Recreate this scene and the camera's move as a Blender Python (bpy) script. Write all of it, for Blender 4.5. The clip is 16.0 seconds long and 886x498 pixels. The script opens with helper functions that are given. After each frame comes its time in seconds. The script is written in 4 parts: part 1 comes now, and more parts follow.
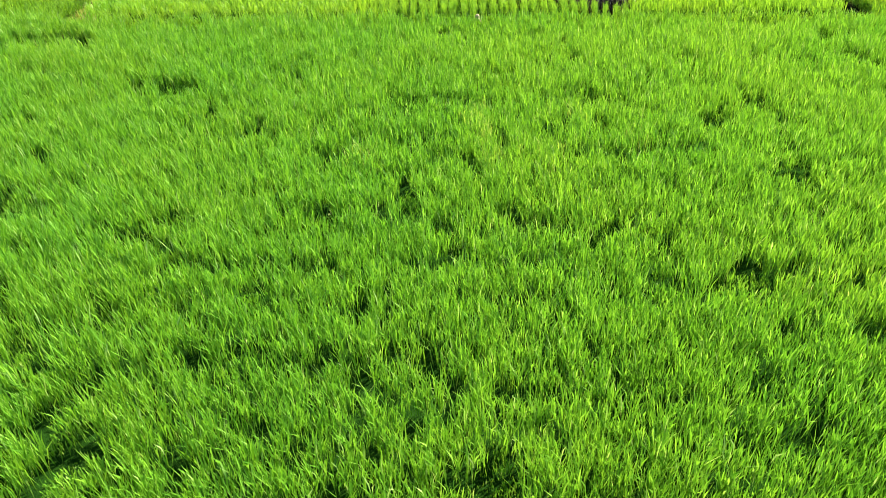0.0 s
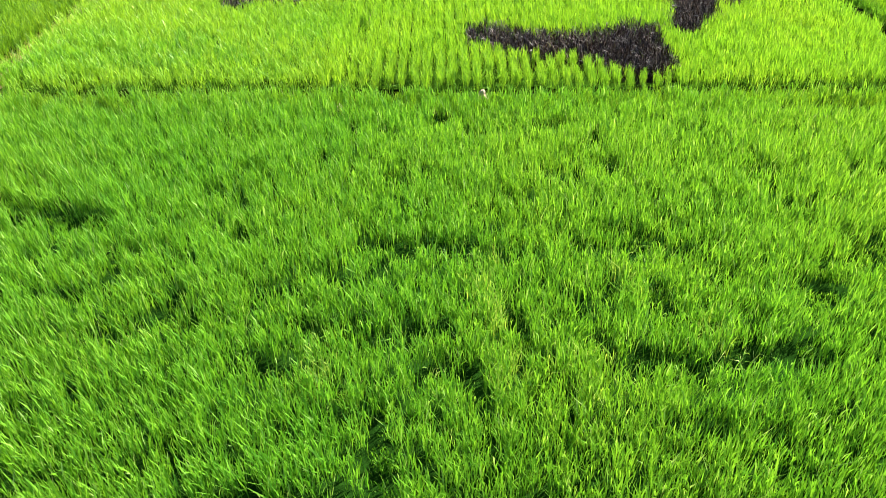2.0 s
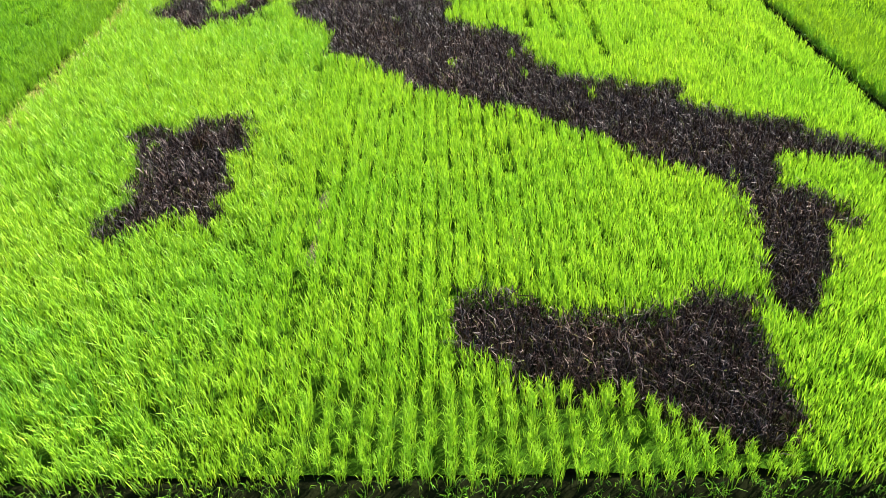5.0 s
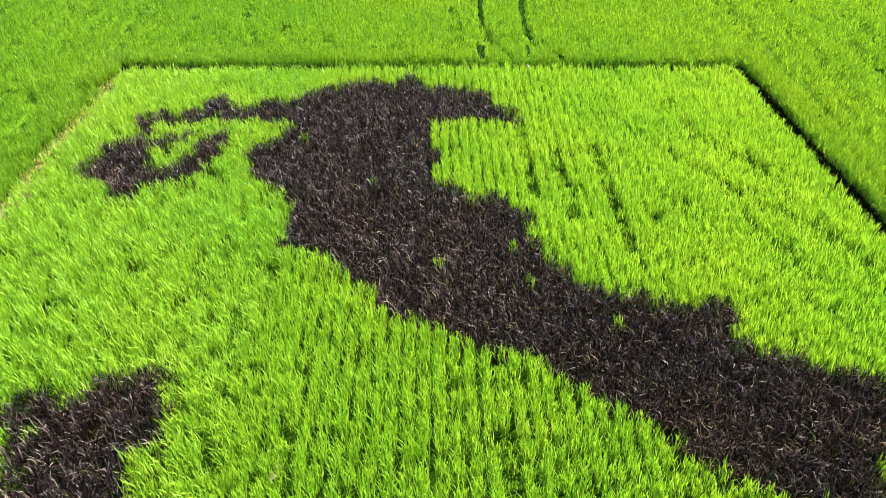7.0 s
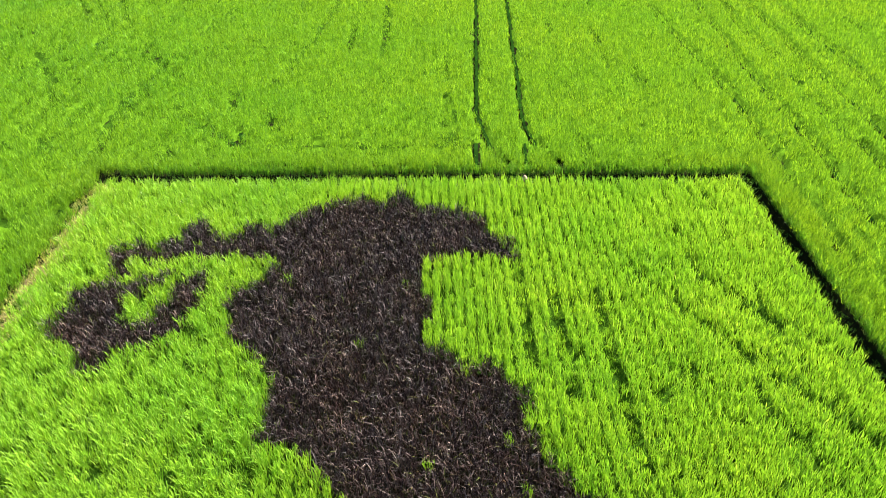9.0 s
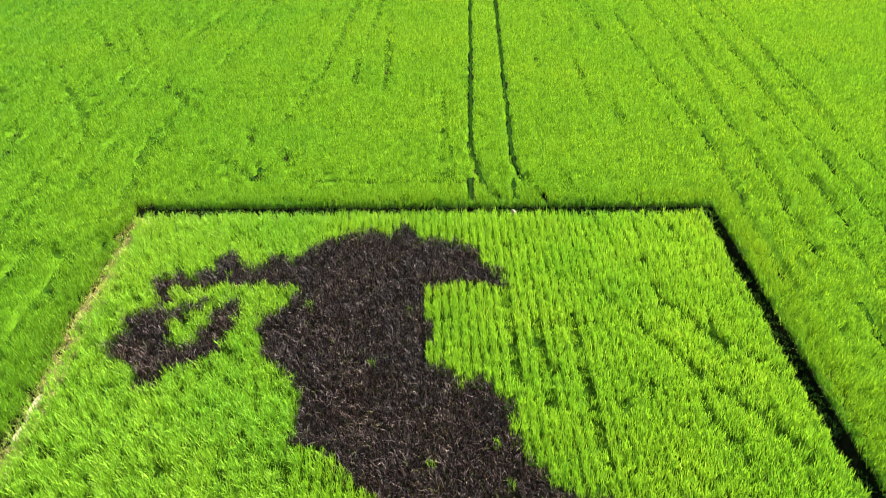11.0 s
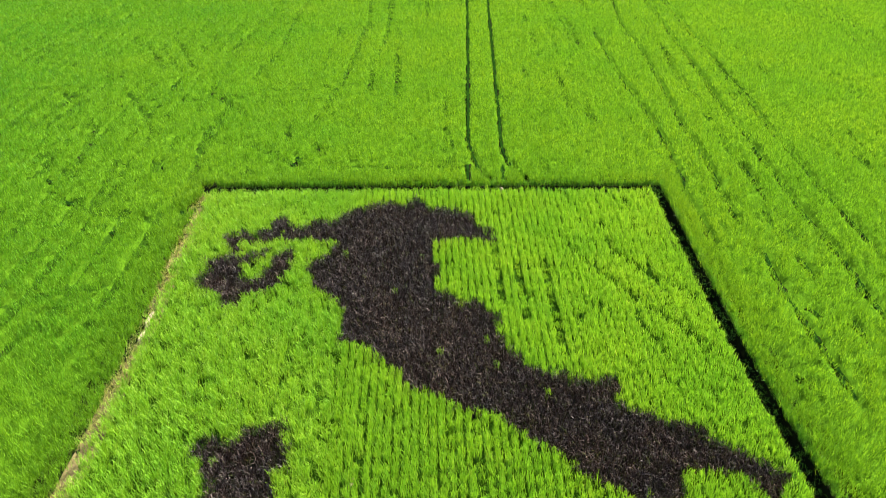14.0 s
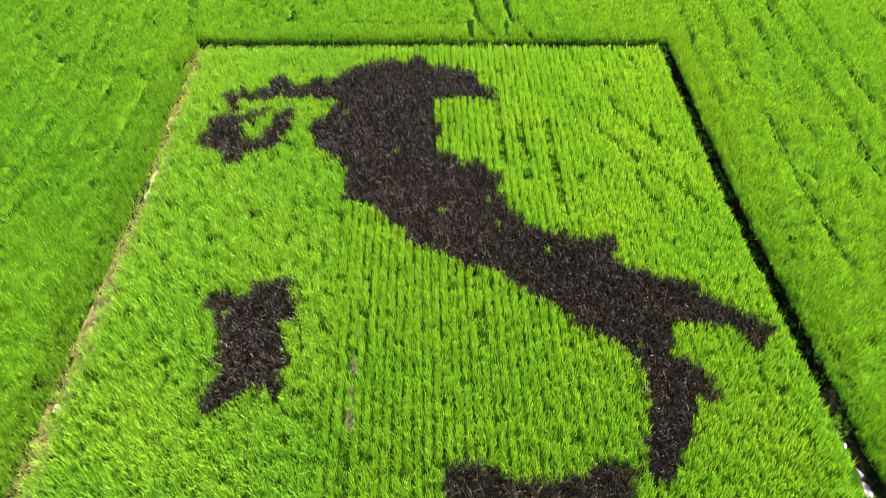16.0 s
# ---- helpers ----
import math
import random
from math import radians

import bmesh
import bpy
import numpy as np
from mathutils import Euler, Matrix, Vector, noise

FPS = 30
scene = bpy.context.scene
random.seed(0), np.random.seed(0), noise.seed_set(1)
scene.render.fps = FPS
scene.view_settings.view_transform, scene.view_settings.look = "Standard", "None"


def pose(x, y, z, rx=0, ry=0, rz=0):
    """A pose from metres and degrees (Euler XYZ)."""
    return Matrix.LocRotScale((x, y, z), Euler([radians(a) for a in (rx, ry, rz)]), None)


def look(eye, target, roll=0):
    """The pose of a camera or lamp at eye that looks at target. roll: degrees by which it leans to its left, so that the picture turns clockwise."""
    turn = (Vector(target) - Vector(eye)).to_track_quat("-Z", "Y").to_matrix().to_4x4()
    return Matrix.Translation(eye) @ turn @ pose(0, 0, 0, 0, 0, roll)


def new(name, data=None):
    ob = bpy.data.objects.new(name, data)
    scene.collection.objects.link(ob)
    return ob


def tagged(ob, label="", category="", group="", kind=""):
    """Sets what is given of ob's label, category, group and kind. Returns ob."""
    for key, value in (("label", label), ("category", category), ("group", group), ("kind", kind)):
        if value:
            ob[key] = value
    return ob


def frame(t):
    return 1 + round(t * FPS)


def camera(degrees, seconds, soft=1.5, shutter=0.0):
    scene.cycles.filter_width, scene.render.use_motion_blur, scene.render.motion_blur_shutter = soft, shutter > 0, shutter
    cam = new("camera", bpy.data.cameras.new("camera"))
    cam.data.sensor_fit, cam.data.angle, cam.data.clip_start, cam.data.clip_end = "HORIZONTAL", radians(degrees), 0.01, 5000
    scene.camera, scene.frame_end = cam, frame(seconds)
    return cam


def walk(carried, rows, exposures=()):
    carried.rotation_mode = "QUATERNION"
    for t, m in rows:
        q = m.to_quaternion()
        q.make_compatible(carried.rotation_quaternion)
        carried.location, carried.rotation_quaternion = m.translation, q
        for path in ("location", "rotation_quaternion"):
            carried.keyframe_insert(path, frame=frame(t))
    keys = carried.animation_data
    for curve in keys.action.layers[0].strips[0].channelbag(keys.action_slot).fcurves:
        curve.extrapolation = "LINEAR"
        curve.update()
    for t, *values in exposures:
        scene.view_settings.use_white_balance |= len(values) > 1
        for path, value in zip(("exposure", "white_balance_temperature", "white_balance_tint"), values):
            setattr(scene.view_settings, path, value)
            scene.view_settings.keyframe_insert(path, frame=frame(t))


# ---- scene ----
cam = camera(62.7, 16.0, soft=0.55)
PATH = [
    (0, (-1.168, -20.204, 6.484), (-1.163, -18.542, 5.371), -0.4),
    (0.5, (-1.165, -19.027, 6.561), (-1.16, -17.368, 5.445), -0.5),
    (1, (-1.112, -17.739, 6.658), (-1.109, -16.082, 5.537), -0.8),
    (1.5, (-1.103, -16.236, 6.829), (-1.095, -14.592, 5.69), -0.3),
    (2, (-1.052, -14.669, 6.892), (-1.044, -13.03, 5.747), -0.2),
    (2.5, (-0.97, -13.036, 6.994), (-0.964, -11.401, 5.842), -0.3),
    (3, (-0.889, -11.32, 7.191), (-0.883, -9.69, 6.032), -0.3),
    (3.5, (-0.797, -9.609, 7.459), (-0.792, -7.981, 6.297), -0.4),
    (4, (-0.716, -7.913, 7.878), (-0.709, -6.288, 6.713), -0.4),
    (4.5, (-0.657, -6.215, 8.305), (-0.646, -4.591, 7.138), -0.4),
    (4.7, (-0.618, -5.654, 8.437), (-0.608, -4.03, 7.271), -0.4),
    (6.8, (-0.226, 1.284, 10.13), (-0.206, 2.945, 9.015), -0.1),
    (7, (-0.201, 2.005, 10.333), (-0.179, 3.668, 9.223), -0.2),
    (7.5, (-0.112, 3.685, 11.072), (-0.089, 5.347, 9.959), -0.2),
    (8, (-0.018, 5.005, 11.799), (0.004, 6.671, 10.693), -0.2),
    (8.5, (0.033, 5.448, 12.478), (0.057, 7.118, 11.377), -0.2),
    (9, (0.083, 5.514, 13.136), (0.107, 7.185, 12.038), -0.3),
    (9.5, (0.144, 5.32, 13.884), (0.168, 6.992, 12.787), -0.3),
    (9.7, (0.114, 5.154, 14.046), (0.142, 6.83, 12.956), -0.2),
    (11.8, (-0.172, 0.976, 17.121), (-0.132, 2.649, 16.025), -0.1),
    (12, (-0.207, 0.427, 17.294), (-0.167, 2.1, 16.2), -0.0),
    (12.5, (-0.308, -0.952, 17.858), (-0.265, 0.765, 16.833), -0.0),
    (13, (-0.362, -2.482, 18.312), (-0.319, -0.718, 17.371), -0.0),
    (13.5, (-0.453, -4.069, 18.472), (-0.409, -2.299, 17.543), 0.0),
    (14, (-0.557, -5.15, 18.461), (-0.513, -3.456, 17.399), 0.0),
    (14.5, (-0.631, -5.438, 18.507), (-0.589, -3.857, 17.284), 0.2),
    (15, (-0.665, -5.473, 18.587), (-0.624, -3.991, 17.244), 0.3),
    (15.5, (-0.682, -5.443, 18.589), (-0.641, -3.978, 17.228), 0.3),
    (16, (-0.691, -5.408, 18.552), (-0.649, -3.943, 17.19), 0.3),
]
walk(cam, [(t, look(eye, target, roll)) for t, eye, target, roll in PATH], exposures=((0, 2.22, 6500, 13), (1.5, 2.22, 6500, 11), (2.5, 2.25, 6500, 10), (4.5, 2.28, 6500, 11), (7.5, 2.30, 6500, 14), (9.5, 2.28, 6500, 13), (12.5, 2.18, 6500, 9), (13.5, 2.07, 6500, 8), (14.4, 2.02, 6500, 8), (15, 2.15, 6500, 8), (16, 2.20, 6500, 9)))

# ---- light ----
SUN = Vector((0.492, 0.404, 0.771)).normalized()      # towards the sun
world = bpy.data.worlds.new("sky")
scene.world = world
world.use_nodes = True
wn = world.node_tree.nodes
sky = wn.new("ShaderNodeTexSky")
sky.sky_type, sky.sun_disc = "NISHITA", False
sky.sun_elevation = math.asin(SUN.z)
sky.sun_rotation = math.atan2(SUN.x, SUN.y)
world.node_tree.links.new(sky.outputs[0], wn["Background"].inputs[0])
wn["Background"].inputs[1].default_value = 0.07
lamp = bpy.data.lights.new("sun", "SUN")
lamp.energy, lamp.angle, lamp.color = 4.85, radians(0.55), (1.0, 0.95, 0.86)
new("sun", lamp).matrix_world = look(SUN * 200, (0, 0, 0))


# ---- materials ----
def shader(name):
    m = bpy.data.materials.new(name)
    m.use_nodes = True
    t = m.node_tree
    return m, t.nodes, t.links, t.nodes["Principled BSDF"]


def ramp(nodes, stops):
    r = nodes.new("ShaderNodeValToRGB")
    while len(r.color_ramp.elements) < len(stops):
        r.color_ramp.elements.new(0.5)
    for e, (p, c) in zip(r.color_ramp.elements, stops):
        e.position, e.color = p, (*c, 1)
    return r


def mixed(nodes, links, mode, fac, a, b):
    m = nodes.new("ShaderNodeMixRGB")
    m.blend_type = mode
    for s, v in zip(m.inputs, (fac, a, b)):
        if isinstance(v, (int, float)):
            s.default_value = v
        elif isinstance(v, tuple):
            s.default_value = (*v, 1)
        else:
            links.new(v, s)
    return m.outputs[0]


def noisy(nodes, links, scale, detail=4, rough=0.55, stretch=(1, 1, 1)):
    g, mp, n = nodes.new("ShaderNodeNewGeometry"), nodes.new("ShaderNodeMapping"), nodes.new("ShaderNodeTexNoise")
    mp.inputs["Scale"].default_value = stretch
    n.inputs["Scale"].default_value, n.inputs["Detail"].default_value, n.inputs["Roughness"].default_value = scale, detail, rough
    links.new(g.outputs["Position"], mp.inputs[0])
    links.new(mp.outputs[0], n.inputs["Vector"])
    return n.outputs["Fac"]


def leaf(name, blades, patches, patch_scale, through_light, rough=0.42, gloss=0.4, side=None):
    """Grass blades: a colour for each blade, tinted by broad patches; light passes through them."""
    m, n, k, p = shader(name)
    g = n.new("ShaderNodeNewGeometry")
    each = ramp(n, blades)
    k.new(g.outputs["Random Per Island"], each.inputs[0])
    wide = ramp(n, patches)
    k.new(noisy(n, k, patch_scale, 3), wide.inputs[0])
    col = mixed(n, k, "MULTIPLY", 1.0, each.outputs[0], wide.outputs[0])
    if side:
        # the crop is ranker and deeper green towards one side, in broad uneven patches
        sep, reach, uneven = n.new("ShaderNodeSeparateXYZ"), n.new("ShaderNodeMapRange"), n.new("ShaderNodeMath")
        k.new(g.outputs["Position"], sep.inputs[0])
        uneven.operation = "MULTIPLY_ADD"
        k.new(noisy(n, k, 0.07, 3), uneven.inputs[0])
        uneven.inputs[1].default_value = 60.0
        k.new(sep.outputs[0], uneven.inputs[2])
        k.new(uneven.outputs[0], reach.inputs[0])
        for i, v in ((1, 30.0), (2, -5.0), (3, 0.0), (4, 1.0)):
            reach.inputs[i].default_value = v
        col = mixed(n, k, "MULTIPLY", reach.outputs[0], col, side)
    k.new(col, p.inputs["Base Color"])
    p.inputs["Roughness"].default_value, p.inputs["Specular IOR Level"].default_value = rough, gloss
    t, mix, boost = n.new("ShaderNodeBsdfTranslucent"), n.new("ShaderNodeMixShader"), None
    boost = mixed(n, k, "MULTIPLY", 1.0, col, (1.38, 1.27, 0.78))
    k.new(boost, t.inputs[0])
    mix.inputs[0].default_value = through_light
    k.new(p.outputs[0], mix.inputs[1])
    k.new(t.outputs[0], mix.inputs[2])
    k.new(mix.outputs[0], n["Material Output"].inputs[0])
    return m


def earth(name, dark, pale, scale, rough=0.9, bump=0.4, gloss=0.2):
    m, n, k, p = shader(name)
    fine, wide = noisy(n, k, scale, 8, 0.65), noisy(n, k, scale * 0.11, 3)
    r = ramp(n, ((0.3, dark), (0.72, pale)))
    k.new(mixed(n, k, "MIX", 0.45, fine, wide), r.inputs[0])
    k.new(r.outputs[0], p.inputs["Base Color"])
    p.inputs["Roughness"].default_value, p.inputs["Specular IOR Level"].default_value = rough, gloss
    b = n.new("ShaderNodeBump")
    b.inputs["Strength"].default_value, b.inputs["Distance"].default_value = bump, 0.05
    k.new(fine, b.inputs["Height"])
    k.new(b.outputs[0], p.inputs["Normal"])
    return m


GREEN = ((0.0, (0.064, 0.170, 0.011)), (0.3, (0.108, 0.246, 0.014)), (0.7, (0.164, 0.326, 0.018)), (0.95, (0.215, 0.375, 0.034)), (1.0, (0.33, 0.42, 0.12)))
LIME = ((0.0, (0.108, 0.240, 0.014)), (0.3, (0.158, 0.322, 0.018)), (0.7, (0.212, 0.395, 0.023)), (0.95, (0.245, 0.420, 0.034)), (1.0, (0.31, 0.43, 0.07)))
rice_leaf = leaf("rice_leaf", LIME, ((0.35, (0.86, 0.95, 0.9)), (0.65, (1.12, 1.04, 1.0))), 0.25, 0.38, 0.42, 0.30)
MEADOW = ((0.0, (0.050, 0.128, 0.006)), (0.5, (0.136, 0.275, 0.011)), (1.0, (0.240, 0.410, 0.022)))
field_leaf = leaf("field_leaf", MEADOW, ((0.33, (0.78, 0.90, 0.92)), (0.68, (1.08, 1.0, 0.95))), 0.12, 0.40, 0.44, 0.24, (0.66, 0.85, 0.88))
near_leaf = leaf("near_leaf", GREEN, ((0.33, (0.74, 0.95, 1.0)), (0.68, (1.02, 1.06, 1.1))), 0.22, 0.40, 0.42, 0.30)
# the pale grey stops paint glints onto a few of the dark blades
dark_leaf = leaf("dark_leaf", ((0.0, (0.003, 0.0018, 0.0015)), (0.50, (0.0085, 0.0048, 0.0042)), (0.76, (0.021, 0.0130, 0.0115)), (0.88, (0.068, 0.053, 0.048)), (0.95, (0.19, 0.168, 0.155)), (0.97, (0.050, 0.030, 0.014)), (1.0, (0.09, 0.13, 0.03))),
                 ((0.3, (0.7, 0.7, 0.78)), (0.7, (1.4, 1.2, 1.05))), 0.7, 0.11, 0.40, 0.16)
pale_leaf = leaf("pale_leaf", ((0.0, (0.12, 0.27, 0.02)), (0.5, (0.19, 0.34, 0.03)), (1.0, (0.29, 0.38, 0.07))), ((0.3, (0.9, 0.9, 0.9)), (0.7, (1.1, 1.1, 1.1))), 0.5, 0.4, 0.5, 0.2)
bank_leaf = leaf("bank_leaf", ((0.0, (0.12, 0.20, 0.02)), (0.5, (0.27, 0.31, 0.06)), (1.0, (0.48, 0.45, 0.17))), ((0.3, (0.85, 0.95, 0.9)), (0.7, (1.1, 1.0, 1.0))), 0.7, 0.35, 0.45, 0.25)
shrub_leaf = leaf("shrub_leaf", ((0.0, (0.03, 0.07, 0.012)), (1.0, (0.10, 0.16, 0.03))), ((0.3, (0.8, 0.8, 0.8)), (0.7, (1.2, 1.2, 1.1))), 0.6, 0.3, 0.6, 0.15)
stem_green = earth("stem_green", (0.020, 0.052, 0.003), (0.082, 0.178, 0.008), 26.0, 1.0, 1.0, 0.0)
# darker copies of stem_green: shade below the crop put into the colour
stem_half_shade = earth("stem_half_shade", (0.007, 0.024, 0.002), (0.034, 0.082, 0.005), 20.0, 1.0, 1.0, 0.0)
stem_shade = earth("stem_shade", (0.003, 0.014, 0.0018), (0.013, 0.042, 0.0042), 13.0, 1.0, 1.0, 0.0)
# wet mud, taken near black: ditch and gap shade is in the colour too
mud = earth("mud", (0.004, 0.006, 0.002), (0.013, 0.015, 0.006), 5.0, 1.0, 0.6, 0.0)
dry_soil = earth("dry_soil", (0.16, 0.12, 0.07), (0.42, 0.34, 0.23), 14.0, 0.95, 0.7)
path_soil = earth("path_soil", (0.050, 0.042, 0.014), (0.19, 0.150, 0.060), 6.0, 0.95, 0.7)
strip_soil = earth("strip_soil", (0.05, 0.04, 0.02), (0.22, 0.18, 0.11), 12.0, 0.95, 0.7)
gravel = earth("gravel", (0.045, 0.042, 0.034), (0.105, 0.098, 0.084), 5.0, 0.95, 0.5)
verge_grass = earth("verge_grass", (0.016, 0.034, 0.008), (0.060, 0.082, 0.028), 3.0, 0.9, 0.8)
water_skin, _n, _k, _p = shader("water_skin")
_p.inputs["Base Color"].default_value = (0.02, 0.017, 0.012, 1)
_p.inputs["Roughness"].default_value, _p.inputs["IOR"].default_value = 0.07, 1.33
_b = _n.new("ShaderNodeBump")
_b.inputs["Strength"].default_value, _b.inputs["Distance"].default_value = 0.35, 0.02
_k.new(noisy(_n, _k, 45.0, 6), _b.inputs["Height"])
_k.new(_b.outputs[0], _p.inputs["Normal"])

# ---- the plan ----
# plot: bright rice with dark figures, closed in by a ditch; the big field lies all round it
PLOT = (-11.68, 11.18, 1.46, 29.52)
DITCH = (-12.10, 11.81, 0.60, 30.60)
FIELD = (-95.0, 55.0, -40.0, 114.0)
ROW = 0.30
rng = np.random.default_rng(7)


def lattice(i, j, seed):
    h = (i * 374761393 + j * 668265263 + seed * 974634777) & 0x7FFFFFFF
    h = ((h ^ (h >> 13)) * 1274126177) & 0x7FFFFFFF
    return ((h ^ (h >> 16)) & 0xFFFF) / 65535.0


def ripple(x, y, size, seed=0, stretch=1.0):
    """Smooth noise from 0 to 1 with hills about size metres wide (stretch times that along x)."""
    u, v = np.asarray(x) / (size * stretch), np.asarray(y) / size
    i, j = np.floor(u).astype(np.int64), np.floor(v).astype(np.int64)
    f, g = u - i, v - j
    f, g = f * f * (3 - 2 * f), g * g * (3 - 2 * g)
    a, b = lattice(i, j, seed), lattice(i + 1, j, seed)
    c, d = lattice(i, j + 1, seed), lattice(i + 1, j + 1, seed)
    return (a * (1 - f) + b * f) * (1 - g) + (c * (1 - f) + d * f) * g


def within(x, y, poly):
    inside = np.zeros(len(x), bool)
    for (ax, ay), (bx, by) in zip(poly, poly[1:] + poly[:1]):
        if ay != by:
            inside ^= ((ay > y) != (by > y)) & (x < (bx - ax) * (y - ay) / (by - ay) + ax)
    return inside


def nearness(x, y, line):
    """Distance to a line of several stretches."""
    best = np.full(len(x), 1e9)
    for (ax, ay), (bx, by) in zip(line, line[1:]):
        dx, dy = bx - ax, by - ay
        s = np.clip(((x - ax) * dx + (y - ay) * dy) / (dx * dx + dy * dy), 0, 1)
        best = np.minimum(best, np.hypot(x - ax - s * dx, y - ay - s * dy))
    return best


def flare(y):
    """The plot and its ditch widen a little towards the back."""
    return 1 + 0.04 * np.clip((np.asarray(y) - 17) / 12, 0, 1)


def box(x, y, r):
    return (x > r[0]) & (x < r[1]) & (y > r[2]) & (y < r[3])


def inside(x, y, r):
    """Within the plot's or the ditch's slightly slanted outline."""
    w = flare(y)
    return box(x / w, y + 0.45 * (w - 1) * x, r)


def in_field(x, y):
    return (y < FIELD[3] - 0.19 * np.maximum(x - 20, 0)) & (x < 51.4 + 0.10 * (y - 85))


# the dark figures: a boot-shaped peninsula in seven stretches and two islands
NORTH_ARM = [(-10.49, 25.14), (-8.18, 25.61), (-8.18, 26.32), (-7.58, 27.03), (-7.18, 25.89), (-6.58, 25.68), (-5.88, 27.09), (-5.38, 26.06), (-4.67, 26.87), (-3.68, 24.4), (-6.58, 24.55), (-9.38, 24.5), (-9.18, 23.68), (-9.48, 23.48), (-9.89, 24.31)]
WEST_LOBE = [(-10.69, 23.1), (-9.48, 23.38), (-8.78, 23.37), (-7.98, 24.07), (-7.78, 23.66), (-8.68, 22.86), (-8.98, 22.36), (-8.78, 21.44), (-7.88, 21.42), (-7.78, 22.44), (-6.98, 23.85), (-6.68, 23.54), (-6.78, 21.71), (-6.97, 21.0), (-7.97, 20.21), (-8.37, 19.7), (-8.97, 19.41), (-9.28, 20.23), (-10.28, 20.55), (-10.58, 21.16), (-10.28, 22.07)]
PLAIN = [(-4.77, 26.77), (-4.37, 27.37), (-3.17, 28.07), (-2.47, 27.95), (-2.17, 28.45), (-1.87, 27.73), (-0.77, 28.73), (-0.57, 27.81), (1.82, 26.95), (1.91, 25.72), (2.7, 25.2), (2.6, 24.29), (1.8, 24.71), (-0.29, 24.14), (-0.49, 23.43), (-0.1, 21.8), (-0.2, 20.39), (-3.98, 18.93), (-4.28, 19.84), (-5.38, 20.47), (-5.78, 21.49), (-5.88, 22.81), (-5.08, 23.61), (-4.78, 24.62)]
TRUNK = [(-4.28, 19.84), (-0.2, 20.39), (0.98, 19.46), (1.58, 19.35), (2.27, 18.43), (2.26, 17.42), (2.75, 16.01), (3.63, 15.2), (4.81, 14.58), (3.9, 11.0), (3.11, 11.7), (2.13, 12.51), (1.74, 13.12), (1.15, 13.03), (-0.03, 13.74), (-1.22, 14.56), (-1.91, 15.37), (-3.29, 16.9), (-4.08, 17.11), (-3.88, 18.02)]
SOUTH = [(4.81, 14.58), (5.49, 14.47), (5.69, 14.67), (6.38, 14.76), (6.57, 14.36), (5.98, 13.66), (6.47, 13.16), (8.03, 12.44), (7.62, 10.46), (7.32, 10.16), (7.02, 9.07), (5.94, 8.49), (5.75, 9.38), (4.97, 9.79), (4.48, 10.19), (3.9, 11.0)]
HEEL = [(7.93, 12.54), (8.71, 11.84), (9.97, 10.83), (10.55, 10.13), (10.25, 9.44), (9.95, 9.14), (9.56, 9.54), (9.28, 10.14), (8.11, 10.55), (7.13, 10.36)]
TOE = [(5.75, 9.38), (7.02, 9.17), (7.89, 8.57), (7.88, 7.68), (8.08, 7.28), (7.68, 7.09), (7.49, 7.29), (6.89, 6.2), (6.2, 5.12), (5.9, 4.63), (5.51, 4.74), (5.32, 5.13), (5.72, 6.51), (6.12, 7.0), (5.93, 7.9), (5.84, 8.49)]
WEST_ISLAND = [(-6.67, 12.42), (-5.68, 12.71), (-5.38, 12.81), (-5.38, 12.01), (-5.08, 11.4), (-5.08, 11.0), (-5.48, 10.51), (-5.48, 10.01), (-5.18, 9.9), (-5.08, 9.2), (-5.18, 8.51), (-5.18, 7.61), (-5.48, 7.71), (-5.78, 8.11), (-6.17, 8.02), (-6.27, 7.72), (-6.97, 7.03), (-7.66, 7.24), (-7.46, 7.63), (-7.36, 8.33), (-7.26, 8.93), (-7.56, 9.73), (-7.37, 10.23), (-7.37, 10.63), (-8.16, 11.14), (-8.16, 11.94), (-7.76, 12.13), (-7.47, 11.73)]
SOUTH_ISLAND = [(-0.36, 5.29), (-0.01, 5.49), (0.36, 5.22), (1.13, 5.26), (1.57, 4.87), (2.65, 4.66), (3.56, 4.92), (3.87, 5.31), (4.9, 5.09), (4.74, 4.0), (4.75, 3.31), (4.92, 2.64), (4.54, 1.91), (3.87, 1.86), (3.27, 2.19), (2.82, 2.54), (2.26, 2.9), (1.54, 3.06), (0.78, 3.0), (0.45, 3.7), (-0.23, 3.78)]

# wheel ruts, trampled trails and thin rows: line, half width, how much is left standing
def marks(half, left, *lines):
    return [(line, half, left) for line in lines]


